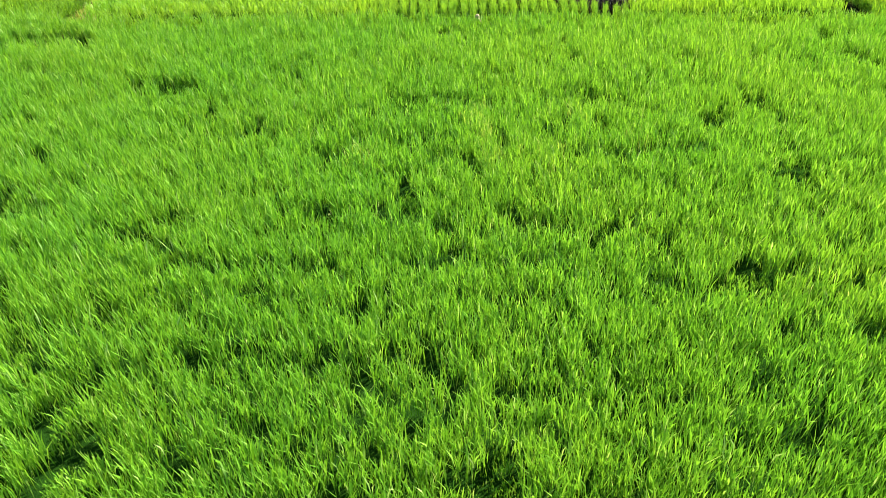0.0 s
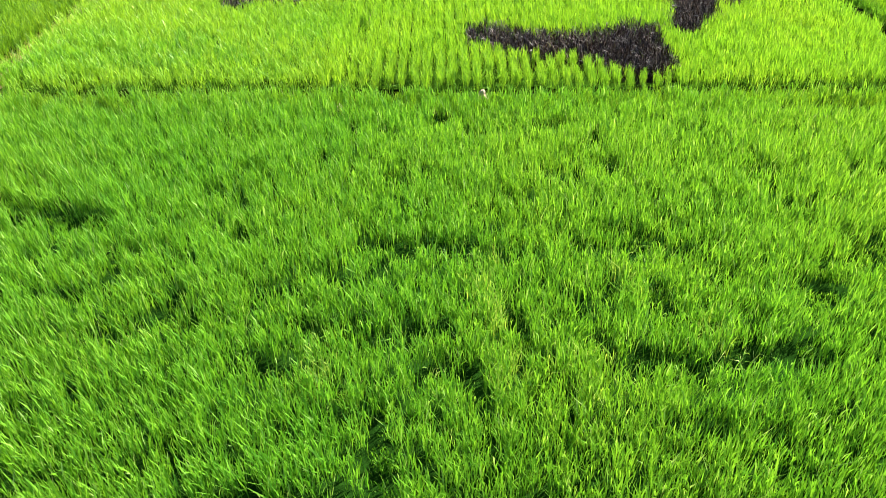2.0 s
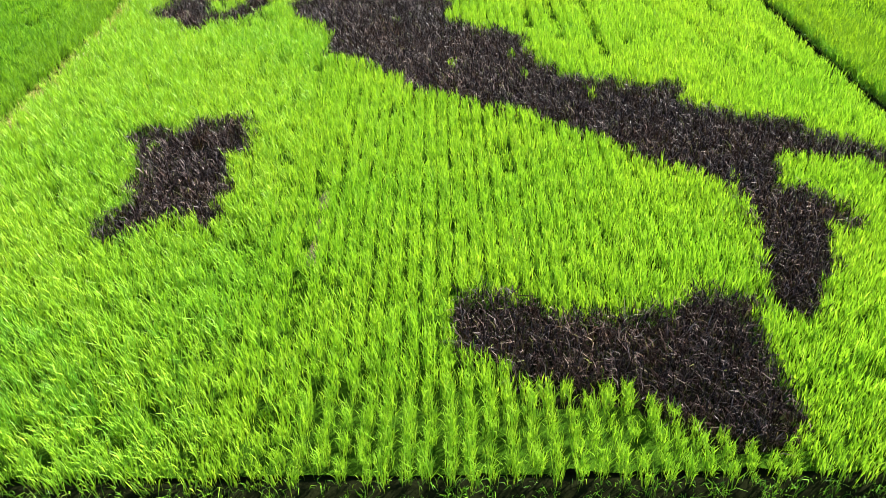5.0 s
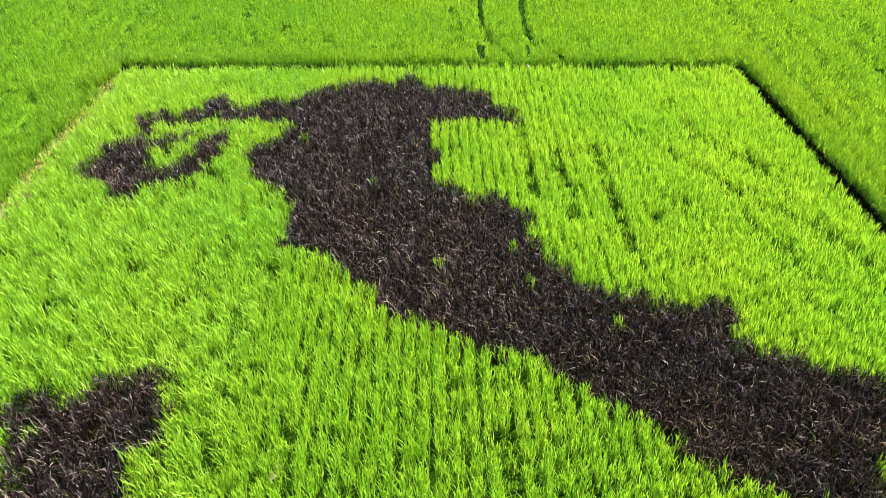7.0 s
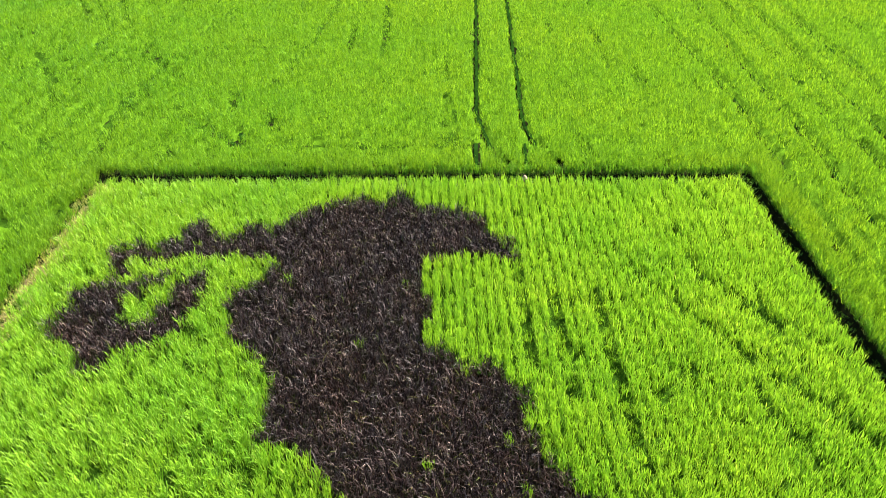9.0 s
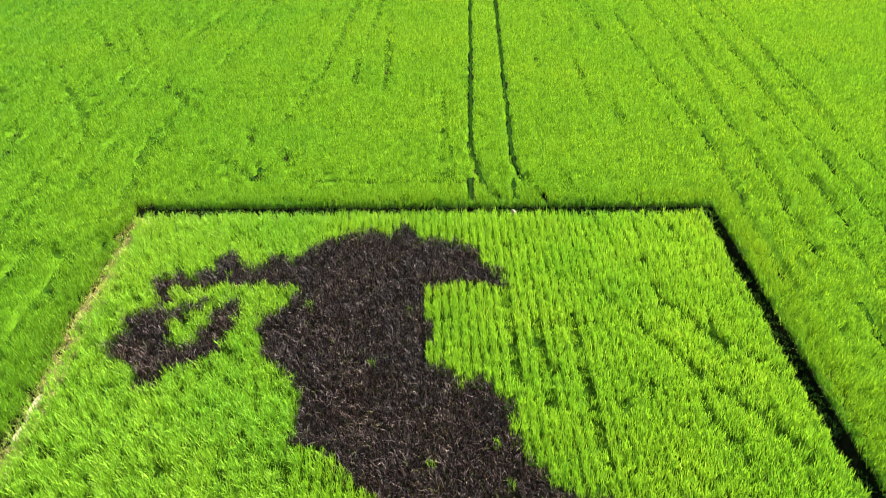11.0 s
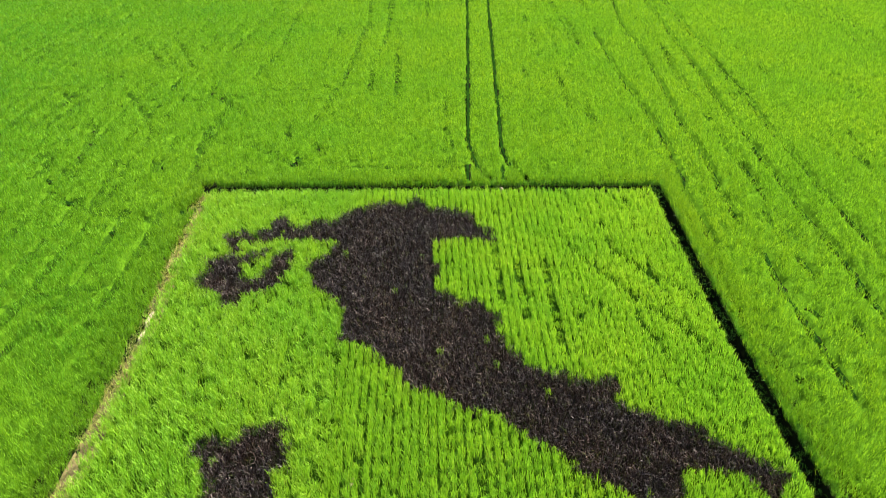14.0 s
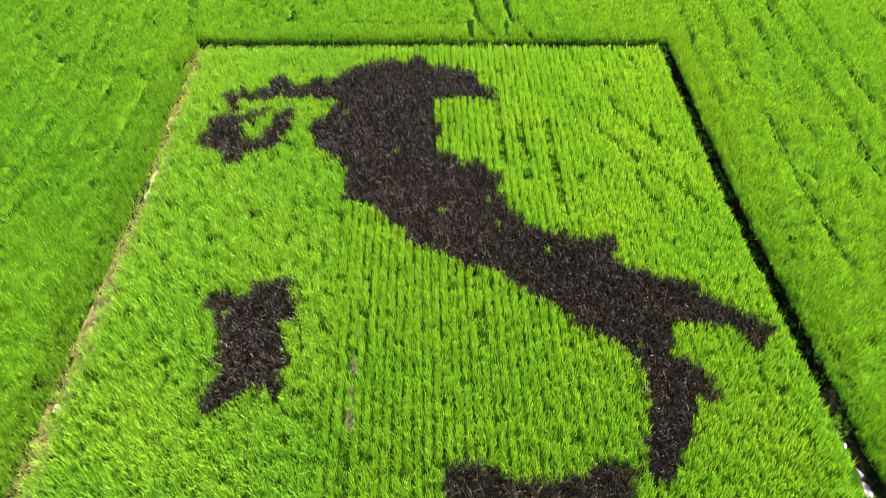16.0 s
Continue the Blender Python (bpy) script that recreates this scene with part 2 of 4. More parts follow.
WHEEL_RUTS = marks(0.095, 0.08,
    [(4.99, 105.44), (4.82, 94.2), (4.23, 77.66), (3.52, 63.51), (2.7, 47.72), (2.08, 36.5), (2.25, 34.88), (2.53, 32.3), (3.27, 30.16)], [(7.04, 100.81), (6.79, 86.86), (6.26, 74.9), (5.51, 61.52), (5.05, 53.14), (4.69, 47.06), (4.47, 42.0), (4.11, 36.04), (4.13, 34.84), (4.34, 33.18), (4.89, 31.22), (5.2, 30.11)],
    [(23.79, 91.9), (22.95, 82.62), (22.61, 74.57), (22.25, 67.32), (21.48, 59.34), (21.1, 53.54), (20.54, 47.33), (19.88, 41.66), (19.75, 37.12), (19.34, 33.73), (19.2, 30.89), (18.96, 27.96), (18.8, 25.15), (18.76, 22.87), (18.68, 21.25), (18.48, 19.74), (18.36, 18.33)], [(27.02, 101.31), (25.43, 86.49), (24.85, 78.66), (24.39, 70.75), (23.64, 62.1), (23.25, 55.06), (22.48, 48.57), (22.28, 44.31), (21.94, 41.1), (21.6, 37.34), (21.51, 35.24), (21.22, 31.87), (21.15, 31.09), (20.99, 27.92), (20.86, 25.11), (20.77, 23.32)])
SIDE_RUTS = marks(0.085, 0.16,
    [(20.11, 81.74), (19.05, 72.08), (18.12, 65.25), (17.7, 60.33), (17.81, 55.98), (17.31, 50.02), (17.01, 46.78), (16.6, 42.78), (16.24, 39.28), (16.1, 36.18), (15.97, 33.43), (15.7, 30.98), (15.4, 29.38), (15.26, 27.89), (15.23, 26.03)], [(14.85, 61.33), (14.65, 56.88), (14.42, 50.77), (14.32, 46.84), (14.48, 42.83), (14.43, 39.32), (14.35, 36.64), (14.04, 33.48), (13.77, 30.69), (13.43, 29.6), (13.41, 27.47), (13.31, 25.25), (13.24, 23.71)],
    [(15.33, 23.43), (15.03, 21.32), (14.95, 19.81), (14.93, 18.21), (14.75, 16.9), (14.8, 15.68), (14.86, 14.53), (14.66, 13.6)], [(16.8, 22.91), (16.79, 21.29)],
    [(15.44, 19.18), (15.71, 18.38)], [(12.93, 16.58), (12.93, 15.38), (13.22, 14.72), (13.62, 14.39)],
    [(12.44, 13.8), (12.77, 13.04), (12.83, 12.18)], [(41.91, 89.69), (41.11, 82.89), (40.09, 75.55), (40.07, 70.42), (39.51, 63.76), (39.53, 59.86), (38.49, 55.54)],
    [(39.41, 89.74), (38.24, 75.59), (38.35, 69.27), (37.93, 62.78), (36.78, 53.2)], [(17.86, 32.66), (17.71, 30.27), (17.63, 28.71)],
    [(3.92, 33.34), (3.66, 30.15)], [(1.88, 33.38), (1.79, 30.64)],
    [(27.21, 87.14), (32.63, 89.87), (36.71, 94.37), (42.22, 101.03)], [(21.5, 44.9), (21.38, 43.54)])
DEEP_SPOTS = marks(0.14, 0.15,
    [(14.89, 17.64), (14.86, 16.61)], [(16.8, 18.17), (16.87, 17.04)],
    [(13.07, 14.88), (13.62, 14.39)], [(18.39, 20.46), (18.5, 19.53)],
    [(14.71, 14.69), (14.76, 14.3)], [(-13.29, 28.2), (-13.03, 27.85)],
    [(-16.17, 26.19), (-15.87, 25.91)], [(-14.17, 24.89), (-13.83, 24.43)],
    [(-12.32, 23.0), (-11.99, 22.3)], [(-19.79, 29.4), (-19.08, 29.02)],
    [(-21.95, 32.13), (-21.02, 31.45)], [(-8.4, 33.77), (-8.13, 33.47)],
    [(-8.2, 34.74), (-7.96, 33.98)], [(-15.73, 34.01), (-15.79, 33.43)],
    [(-4.74, 46.9), (-4.37, 46.17)], [(14.26, 36.9), (14.14, 36.06)],
    [(-19.2, 47.58), (-18.75, 46.37)], [(-17.41, 44.3), (-16.88, 44.07)],
    [(-12.22, 29.22), (-12.59, 28.53), (-12.95, 27.42)])
BENT_RUTS = marks(0.105, 0.12,
    [(-3.19, 90.58), (-3.4, 80.7), (-3.75, 72.55), (-3.79, 63.66), (-3.99, 58.99), (-4.26, 54.86)], [(-6.07, 75.16), (-5.68, 63.7), (-6.03, 59.92), (-6.29, 54.14), (-6.51, 49.2), (-6.89, 46.7), (-7.3, 43.31), (-8.03, 40.3)],
    [(-2.88, 56.43), (-2.54, 44.86)], [(-11.34, 92.59), (-12.34, 78.0), (-12.89, 69.18), (-12.82, 61.91), (-12.58, 57.46), (-13.13, 52.8), (-13.61, 48.71)],
    [(-15.18, 72.79), (-15.63, 65.96), (-16.32, 59.26), (-17.32, 54.38)], [(-21.96, 45.86), (-20.77, 44.15), (-19.29, 41.52), (-18.45, 39.59), (-17.84, 37.8)],
    [(-22.02, 39.67), (-21.45, 37.45), (-20.93, 33.91), (-20.62, 32.14), (-20.77, 31.81)], [(-23.11, 36.25), (-22.49, 33.22), (-22.76, 32.19)],
    [(-20.63, 29.9), (-18.71, 28.79), (-17.25, 27.96), (-15.76, 27.65), (-14.54, 27.29)], [(-13.86, 39.03), (-14.04, 37.71), (-14.21, 36.46), (-13.88, 34.11), (-13.61, 31.32)],
    [(-10.79, 33.1), (-11.13, 31.26)], [(-9.01, 32.77), (-9.46, 30.39)],
    [(-13.93, 37.28), (-12.42, 36.66), (-11.01, 36.38), (-9.38, 34.76), (-8.21, 33.62)], [(-16.12, 46.31), (-13.91, 42.93), (-12.92, 41.88)])
FAINT_TRAILS = marks(0.085, 0.2,
    [(-11.29, 61.88), (-8.31, 62.77), (-5.72, 62.72), (-3.7, 64.06), (-1.07, 66.07)], [(-4.68, 50.5), (-4.6, 46.66)],
    [(-16.95, 44.29), (-14.43, 45.12), (-12.22, 43.96), (-9.54, 44.12), (-7.17, 43.85)], [(-13.17, 46.6), (-10.69, 46.31), (-7.12, 46.95)],
    [(-23.84, 56.88), (-21.88, 52.99), (-20.55, 50.17)], [(-22.23, 59.38), (-20.29, 55.21), (-18.79, 51.5)],
    [(-31.07, 53.19), (-27.96, 52.12), (-26.25, 51.66), (-23.52, 49.58), (-22.25, 49.55)], [(-30.87, 47.48), (-28.71, 47.19), (-26.53, 47.75)],
    [(-26.56, 45.96), (-23.97, 42.64)], [(-9.51, 39.39), (-9.14, 37.17)],
    [(-7.54, 36.72), (-6.82, 35.09)], [(-5.43, 32.83), (-3.97, 32.1), (-2.69, 31.07), (-1.92, 30.27)],
    [(-6.6, 33.36), (-4.7, 33.39), (-2.16, 33.19), (-0.26, 33.29), (1.96, 33.24)], [(0.92, 30.79), (2.08, 29.99)],
    [(6.27, 33.28), (6.38, 30.02)], [(-6.94, 31.36), (-6.17, 30.06)],
    [(-13.49, 105.78), (-14.56, 87.29), (-15.01, 75.34)], [(-21.39, 82.58), (-21.97, 76.82), (-22.43, 69.38)],
    [(-39.88, 64.43), (-38.59, 73.27), (-36.96, 84.45)], [(-34.29, 57.11), (-32.02, 64.26), (-30.69, 75.66)],
    [(-45.74, 75.97), (-44.89, 84.61), (-42.4, 95.11)], [(-51.52, 87.35), (-51.01, 93.37)],
    [(-53.39, 95.33), (-50.0, 106.47)], [(-32.18, 58.73), (-29.78, 65.22), (-26.89, 73.03)],
    [(19.48, 55.14), (18.84, 49.31), (18.71, 43.82)], [(26.8, 88.2), (23.2, 77.27)],
    [(22.5, 97.92), (20.11, 83.31)], [(17.51, 98.01), (15.85, 81.83), (15.58, 67.46)],
    [(12.98, 65.35), (12.8, 56.09)], [(-0.22, 72.48), (-0.26, 65.63)],
    [(29.23, 103.1), (36.25, 104.85)], [(10.41, 41.87), (10.54, 38.94)],
    [(10.82, 65.4), (11.46, 59.55)])
NEAR_SEAMS = marks(0.1, 0.22,
    [(-3.27, -7.04), (-2.69, -7.26), (-2.16, -7.31), (-1.64, -7.36), (-1.05, -7.33)], [(-5.75, -7.31), (-5.23, -7.32), (-4.67, -7.24)],
    [(-2.23, -5.22), (-1.76, -5.23), (-1.13, -5.3), (-0.59, -5.37), (-0.05, -5.49), (0.34, -5.38)], [(1.22, -5.27), (1.91, -5.36), (2.65, -5.22)],
    [(-6.16, -5.41), (-5.39, -5.18)], [(-1.88, -3.15), (-1.52, -3.16)],
    [(-0.54, -1.18), (0.13, -1.3)], [(1.08, -2.99), (2.06, -2.96)],
    [(-4.93, -3.75), (-4.37, -3.52)], [(-3.32, -7.93), (-2.58, -7.98)],
    [(-1.23, -7.96), (-0.57, -8.11)], [(1.12, -7.87), (1.48, -7.91)],
    [(1.89, -7.99), (2.18, -8.03), (2.89, -7.78), (3.85, -7.86)], [(2.03, -6.34), (2.17, -6.83)],
    [(-2.59, -6.07), (-2.3, -6.08)], [(-10.24, 1.2), (-8.08, 1.13)],
    [(-6.03, 1.04), (-4.86, 1.07)], [(-3.54, -9.96), (-3.02, -10.05), (-1.94, -9.87)],
    [(-0.16, -10.02), (0.78, -10.48)], [(4.8, -10.09), (5.5, -10.01)],
    [(-5.72, -12.59), (-5.5, -12.64)], [(-3.64, -13.08), (-3.46, -13.18)],
    [(-1.25, -13.85), (-1.07, -13.97)], [(-0.27, -14.16), (0.07, -14.23)],
    [(-6.21, -10.49), (-5.44, -10.37)], [(1.75, -11.77), (2.12, -11.99)],
    [(-2.01, -14.06), (-1.89, -14.1)])
NEAR_SEAMS += marks(-0.02, 0.9, [(-2.99, 0.79), (-2.75, -1.04), (-2.76, -1.87)], [(2.36, 0.97), (2.16, -0.43), (2.1, -1.33), (2.12, -2.69), (2.03, -3.13)])
THIN = marks(0.06, 0.55,
    [(3.49, 27.79), (3.42, 24.55), (3.29, 20.81)], [(2.89, 27.09), (2.72, 23.24), (2.59, 18.5)],
    [(4.74, 22.6), (4.72, 19.67), (4.64, 16.16)], [(5.76, 20.26), (5.74, 17.55)],
    [(3.6, 22.32), (3.38, 18.39)], [(1.12, 13.01), (1.1, 9.52)],
    [(-2.68, 15.67), (-2.74, 10.66)], [(-3.19, 10.27), (-3.1, 7.68), (-3.2, 4.9)],
    [(-4.66, 16.71), (-4.37, 12.99)])
THIN += marks(0.02, 1.1, [(-3.2, 4.9), (-3.21, 1.5)])
CROSS_TRAILS = marks(0.085, 0.22,
    [(6.09, 23.78), (6.77, 22.26), (7.64, 20.73), (8.61, 19.0), (9.38, 17.99), (10.34, 16.37)], [(8.07, 24.35), (8.06, 23.44), (8.55, 22.83), (9.41, 21.1)],
    [(9.42, 21.3), (10.29, 20.48), (11.06, 19.26)], [(8.01, 18.01), (8.48, 16.1)])
CROSS_TRAILS += marks(0.055, 0.42, [(8.41, 28.5), (8.08, 25.46)], [(9.89, 28.77), (9.76, 25.84), (9.42, 21.3), (9.49, 18.79)],
    [(6.43, 28.75), (6.7, 26.2), (6.66, 21.96), (6.54, 18.54)], [(8.12, 19.92), (8.01, 18.01)])

# fainter trails: along the sowing direction on one side, criss-cross on the other
for _ in range(30):
    lx, ly, run = rng.uniform(-10, 34), rng.uniform(31, 75), rng.uniform(4, 14)
    if lx > 13:
        ly = rng.uniform(10, 75)
    FAINT_TRAILS.append(([(lx, ly), (lx + 0.03 * run, ly + run)], 0.07, 0.45))
for _ in range(40):
    lx, ly, run, turn = rng.uniform(-38, -13), rng.uniform(14, 62), rng.uniform(1.5, 6), rng.choice([1.45, 1.7, 0.4, 2.6]) + rng.normal(0, 0.2)
    FAINT_TRAILS.append(([(lx, ly), (lx + run * 0.6 * math.cos(turn), ly + run * 0.6 * math.sin(turn) + 0.2), (lx + run * math.cos(turn), ly + run * math.sin(turn))], 0.10, 0.4))
for i in range(15):
    lx = -38.0 + 1.7 * i + rng.normal(0, 0.2)
    for ly in (15.0, 33.0, 52.0):
        FAINT_TRAILS.append(([(lx, ly + rng.uniform(-2, 4)), (lx + 0.2, ly + 9), (lx + 0.3, ly + rng.uniform(13, 17))], 0.08, 0.42))
TRAILS, OLD_TRAILS = WHEEL_RUTS + SIDE_RUTS + DEEP_SPOTS, BENT_RUTS + FAINT_TRAILS


# ---- builders ----
def mesh_from(name, verts, faces_n, loops, material):
    me = bpy.data.meshes.new(name)
    me.vertices.add(len(verts))
    me.vertices.foreach_set("co", np.ascontiguousarray(verts, np.float32).ravel())
    me.loops.add(len(loops))
    me.loops.foreach_set("vertex_index", np.ascontiguousarray(loops, np.int32))
    me.polygons.add(len(loops) // faces_n)
    me.polygons.foreach_set("loop_start", np.arange(0, len(loops), faces_n, dtype=np.int32))
    me.materials.append(material)
    me.update(calc_edges=True)
    return me


def blade_mesh(name, x, y, z, length, lean, droop, width, material, wind=(0.0, 0.0), plain=False):
    """Bent pointed leaf blades, one for each entry of the arrays; plain ones, for far crops, have one face."""
    n = len(x)
    az = rng.uniform(0, 2 * np.pi, n)
    hx, hy = np.cos(az), np.sin(az)
    lo, hi = length * rng.uniform(0.5, 0.62, n), None
    hi = length - lo
    mid = np.stack([x + lo * np.sin(lean) * hx + wind[0] * lo, y + lo * np.sin(lean) * hy + wind[1] * lo, z + lo * np.cos(lean)], 1)
    bend = lean + droop
    tip = np.stack([mid[:, 0] + hi * np.sin(bend) * hx + 2 * wind[0] * hi, mid[:, 1] + hi * np.sin(bend) * hy + 2 * wind[1] * hi, mid[:, 2] + hi * np.cos(bend)], 1)
    turn = az + np.pi / 2 + rng.normal(0, 0.6, n)
    side = np.stack([np.cos(turn), np.sin(turn), rng.normal(0, 0.25, n)], 1) * (width / 2)[:, None]
    if plain:
        root = np.stack([x, y, z], 1) * 0.35 + mid * 0.65
        v = np.stack([root + side, root - side, tip], 1)
        return mesh_from(name, v.reshape(-1, 3), 3, np.arange(3 * n), material)
    v = np.empty((n, 4, 3))
    v[:, 0], v[:, 1], v[:, 2], v[:, 3] = np.stack([x, y, z], 1), mid + side, mid - side, tip
    base = (np.arange(n) * 4)[:, None]
    loops = (base + np.array([0, 1, 2, 2, 1, 3])).ravel()
    return mesh_from(name, v.reshape(-1, 3), 3, loops, material)


def tufts(name, x, y, height, count, spread, width, material, lean=(0.06, 0.42), droop=(0.1, 0.9), wind=(0.0, 0.0), ground=0.0, upper=0.72, gaps=(), clear=0.06, plain=False):
    """A mesh of leafy hills at the places given, count blades each; the share upper of them are short leaves high on the stems."""
    bx, by, bh = np.repeat(x, count), np.repeat(y, count), np.repeat(height, count)
    n = len(bx)
    sx, sy = spread if isinstance(spread, tuple) else (spread, spread)
    r, a = np.sqrt(rng.random(n)), rng.uniform(0, 2 * np.pi, n)
    high = rng.random(n) < upper
    start = np.where(high, rng.uniform(0.30, 0.66, n), rng.uniform(0, 0.12, n)) * bh
    length = np.where(high, rng.uniform(0.30, 0.52, n), rng.uniform(0.6, 1.1, n)) * bh
    bx, by = bx + sx * r * np.cos(a), by + sy * r * np.sin(a)
    lean, droop, width = rng.uniform(*lean, n), rng.uniform(*droop, n), width * rng.uniform(0.7, 1.3, n)
    if gaps:
        k = hollow(bx, by, gaps, clear) < rng.uniform(0.25, 0.75, n)
        return blade_mesh(name, bx[k], by[k], (ground + start)[k], length[k], lean[k], droop[k], width[k], material, wind, plain)
    return blade_mesh(name, bx, by, ground + start, length, lean, droop, width, material, wind, plain)


def hollow(x, y, lines, more=0.0):
    """How far the crop is parted at a place: 1 in the middle of a rut, 0 off it."""
    deep = np.zeros(len(x))
    wob, fade = 0.10 * (ripple(x, y, 0.6, 55) - 0.5) + 0.10 * (ripple(x, y, 2.3, 56) - 0.5), ripple(x, y, 1.3, 57)
    for line, half, left in lines:
        xs, ys = [p[0] for p in line], [p[1] for p in line]
        near = np.flatnonzero(box(x, y, (min(xs) - 0.6, max(xs) + 0.6, min(ys) - 0.6, max(ys) + 0.6)))
        if len(near):
            d = nearness(x[near], y[near], line) + wob[near] - more
            deep[near] = np.maximum(deep[near], np.clip(1.5 - d / half, 0, 1) * np.clip(1.6 + (fade[near] - 0.5) - 2.4 * left, 0, 1))
    return deep


def grown(x, y, lines, seed, gone=0.75):
    """How tall the hills stand, from 0 to 1, where ruts and thin rows run."""
    stand = np.ones(len(x))
    luck = rng.random(len(x))
    for line, half, left in lines:
        xs, ys = [p[0] for p in line], [p[1] for p in line]
        near = np.flatnonzero(box(x, y, (min(xs) - 1, max(xs) + 1, min(ys) - 1, max(ys) + 1)))
        d = nearness(x[near], y[near], line) + 0.12 * (ripple(x[near], y[near], 0.5, seed) - 0.5)
        patchy = np.clip(left + 0.7 * (ripple(x[near], y[near], 1.6, seed + 3) - 0.55), 0.02, 1)
        hit = near[(d < half) & (luck[near] > patchy)]
        stand[hit] = np.where(rng.random(len(hit)) < gone, 0, rng.uniform(0.25, 0.62, len(hit)))
    return stand


def scatter(r, step, jitter=0.5):
    gx, gy = np.meshgrid(np.arange(r[0], r[1], step), np.arange(r[2], r[3], step))
    gx, gy = gx.ravel(), gy.ravel()
    return gx + rng.uniform(-jitter, jitter, len(gx)) * step, gy + rng.uniform(-jitter, jitter, len(gx)) * step


def sheet(name, xs, ys, height, material, keep=None, ragged=0.0, bend=None):
    gx, gy = np.meshgrid(xs, ys)
    if bend:
        gx = bend(gx, gy)
    i, j = np.meshgrid(np.arange(len(xs)), np.arange(len(ys)))
    gx, gy = gx + ragged * (2 * lattice(i, j, 3) - 1), gy + ragged * (2 * lattice(i, j, 4) - 1)
    z = height(gx.ravel(), gy.ravel())
    v = np.stack([gx.ravel(), gy.ravel(), z], 1)
    w = len(xs)
    i, j = np.meshgrid(np.arange(w - 1), np.arange(len(ys) - 1))
    a = (j * w + i).ravel()
    if keep is not None:
        cx, cy = (gx[:-1, :-1] + gx[1:, 1:]).ravel() / 2, (gy[:-1, :-1] + gy[1:, 1:]).ravel() / 2
        a = a[keep(cx, cy)]
    return mesh_from(name, v, 4, (a[:, None] + np.array([0, 1, w + 1, w])).ravel(), material)


def part(name, mesh, parent, label=""):
    ob = new(name, mesh)
    ob.parent = parent
    return tagged(ob, label) if label else ob


# ---- ground, ditch, water ----
def ground_height(x, y):
    d = inside(x, y, DITCH) & ~inside(x, y, PLOT)
    return np.where(d, np.where((x > PLOT[1] - 0.01) & (y < 7.3), -0.14, np.where((x < PLOT[0]) & (y > 1.4), -0.04, np.where((x < PLOT[1]) & (y < 2), -0.16, np.where((x < 11.3) & (y > 29), -0.14, -0.32)))), 0.0) + 0.03 * (ripple(x, y, 0.4, 5) - 0.5)


def steps(lo, hi, step, marks):
    base = np.arange(lo, hi + step / 2, step)
    return np.unique(np.round(np.concatenate([base, *[(m - 0.04, m + 0.04) for m in marks], (-3000.0, -900.0, -300.0, 300.0, 900.0, 3000.0)]), 3))


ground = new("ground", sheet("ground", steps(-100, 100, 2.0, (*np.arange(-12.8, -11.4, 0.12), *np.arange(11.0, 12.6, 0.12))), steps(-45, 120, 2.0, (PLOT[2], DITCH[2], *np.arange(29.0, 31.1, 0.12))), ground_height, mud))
tagged(ground, "wet mud of a paddy field with a shallow ditch, gap shade deepened in its colour", "ground", kind="structure")
water = new("water", sheet("water", np.arange(PLOT[1] - 0.12, DITCH[1] + 0.01, 0.1), np.arange(DITCH[2], 7.3, 0.45), lambda x, y: np.full(len(x), -0.07), water_skin))
tagged(water, "shallow still water lying in the muddy ditch", "water", kind="structure")

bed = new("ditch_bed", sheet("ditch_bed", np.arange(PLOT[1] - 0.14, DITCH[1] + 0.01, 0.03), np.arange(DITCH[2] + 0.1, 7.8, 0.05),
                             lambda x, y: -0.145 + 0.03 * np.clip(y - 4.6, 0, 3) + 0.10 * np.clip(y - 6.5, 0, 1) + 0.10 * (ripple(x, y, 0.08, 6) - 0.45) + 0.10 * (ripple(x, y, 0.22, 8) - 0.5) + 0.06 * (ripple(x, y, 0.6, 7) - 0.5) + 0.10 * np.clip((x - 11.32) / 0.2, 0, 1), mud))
tagged(bed, "uneven mud bed of the wet ditch, ditch shade deepened in its colour", "mud", kind="structure")

# ---- the plot's rice: rows of hills ----
rx, ry = np.meshgrid(np.arange(PLOT[0] + 0.15, PLOT[1], ROW), np.arange(PLOT[2], PLOT[3], 0.16))
row_of = np.broadcast_to(np.arange(rx.shape[1]), rx.shape).ravel()
rx, ry = rx.ravel(), ry.ravel()
stray = np.where(rx < -3.8, 0.11, np.where(rx > 6.5, 0.034, 0.028))
hx0, hy0 = rx * flare(ry) + rng.normal(0, 1, len(rx)) * stray, ry - 0.45 * (flare(ry) - 1) * rx + rng.normal(0, 0.045, len(rx))
wx, wy = hx0 + 0.35 * (ripple(hx0, hy0, 0.5, 11) - 0.5), hy0 + 0.35 * (ripple(hx0, hy0, 0.5, 12) - 0.5)
boot = np.zeros(len(rx), bool)
for shape in (NORTH_ARM, WEST_LOBE, PLAIN, TRUNK, SOUTH, HEEL, TOE):
    boot |= within(wx, wy, shape)
isle_w, isle_s = within(wx, wy, WEST_ISLAND), within(wx, wy, SOUTH_ISLAND)
weedy = rng.random(len(rx)) < 0.005
boot &= ~weedy
isle_w &= ~weedy
dark = boot | isle_w | isle_s
stand = grown(hx0, hy0, [(line, half + 0.03, 0.3 * left) for line, half, left in THIN], 21, 0.3)
pocket = ripple(hx0, hy0, 0.42, 31) + 0.3 * ripple(hx0, hy0, 0.2, 32)
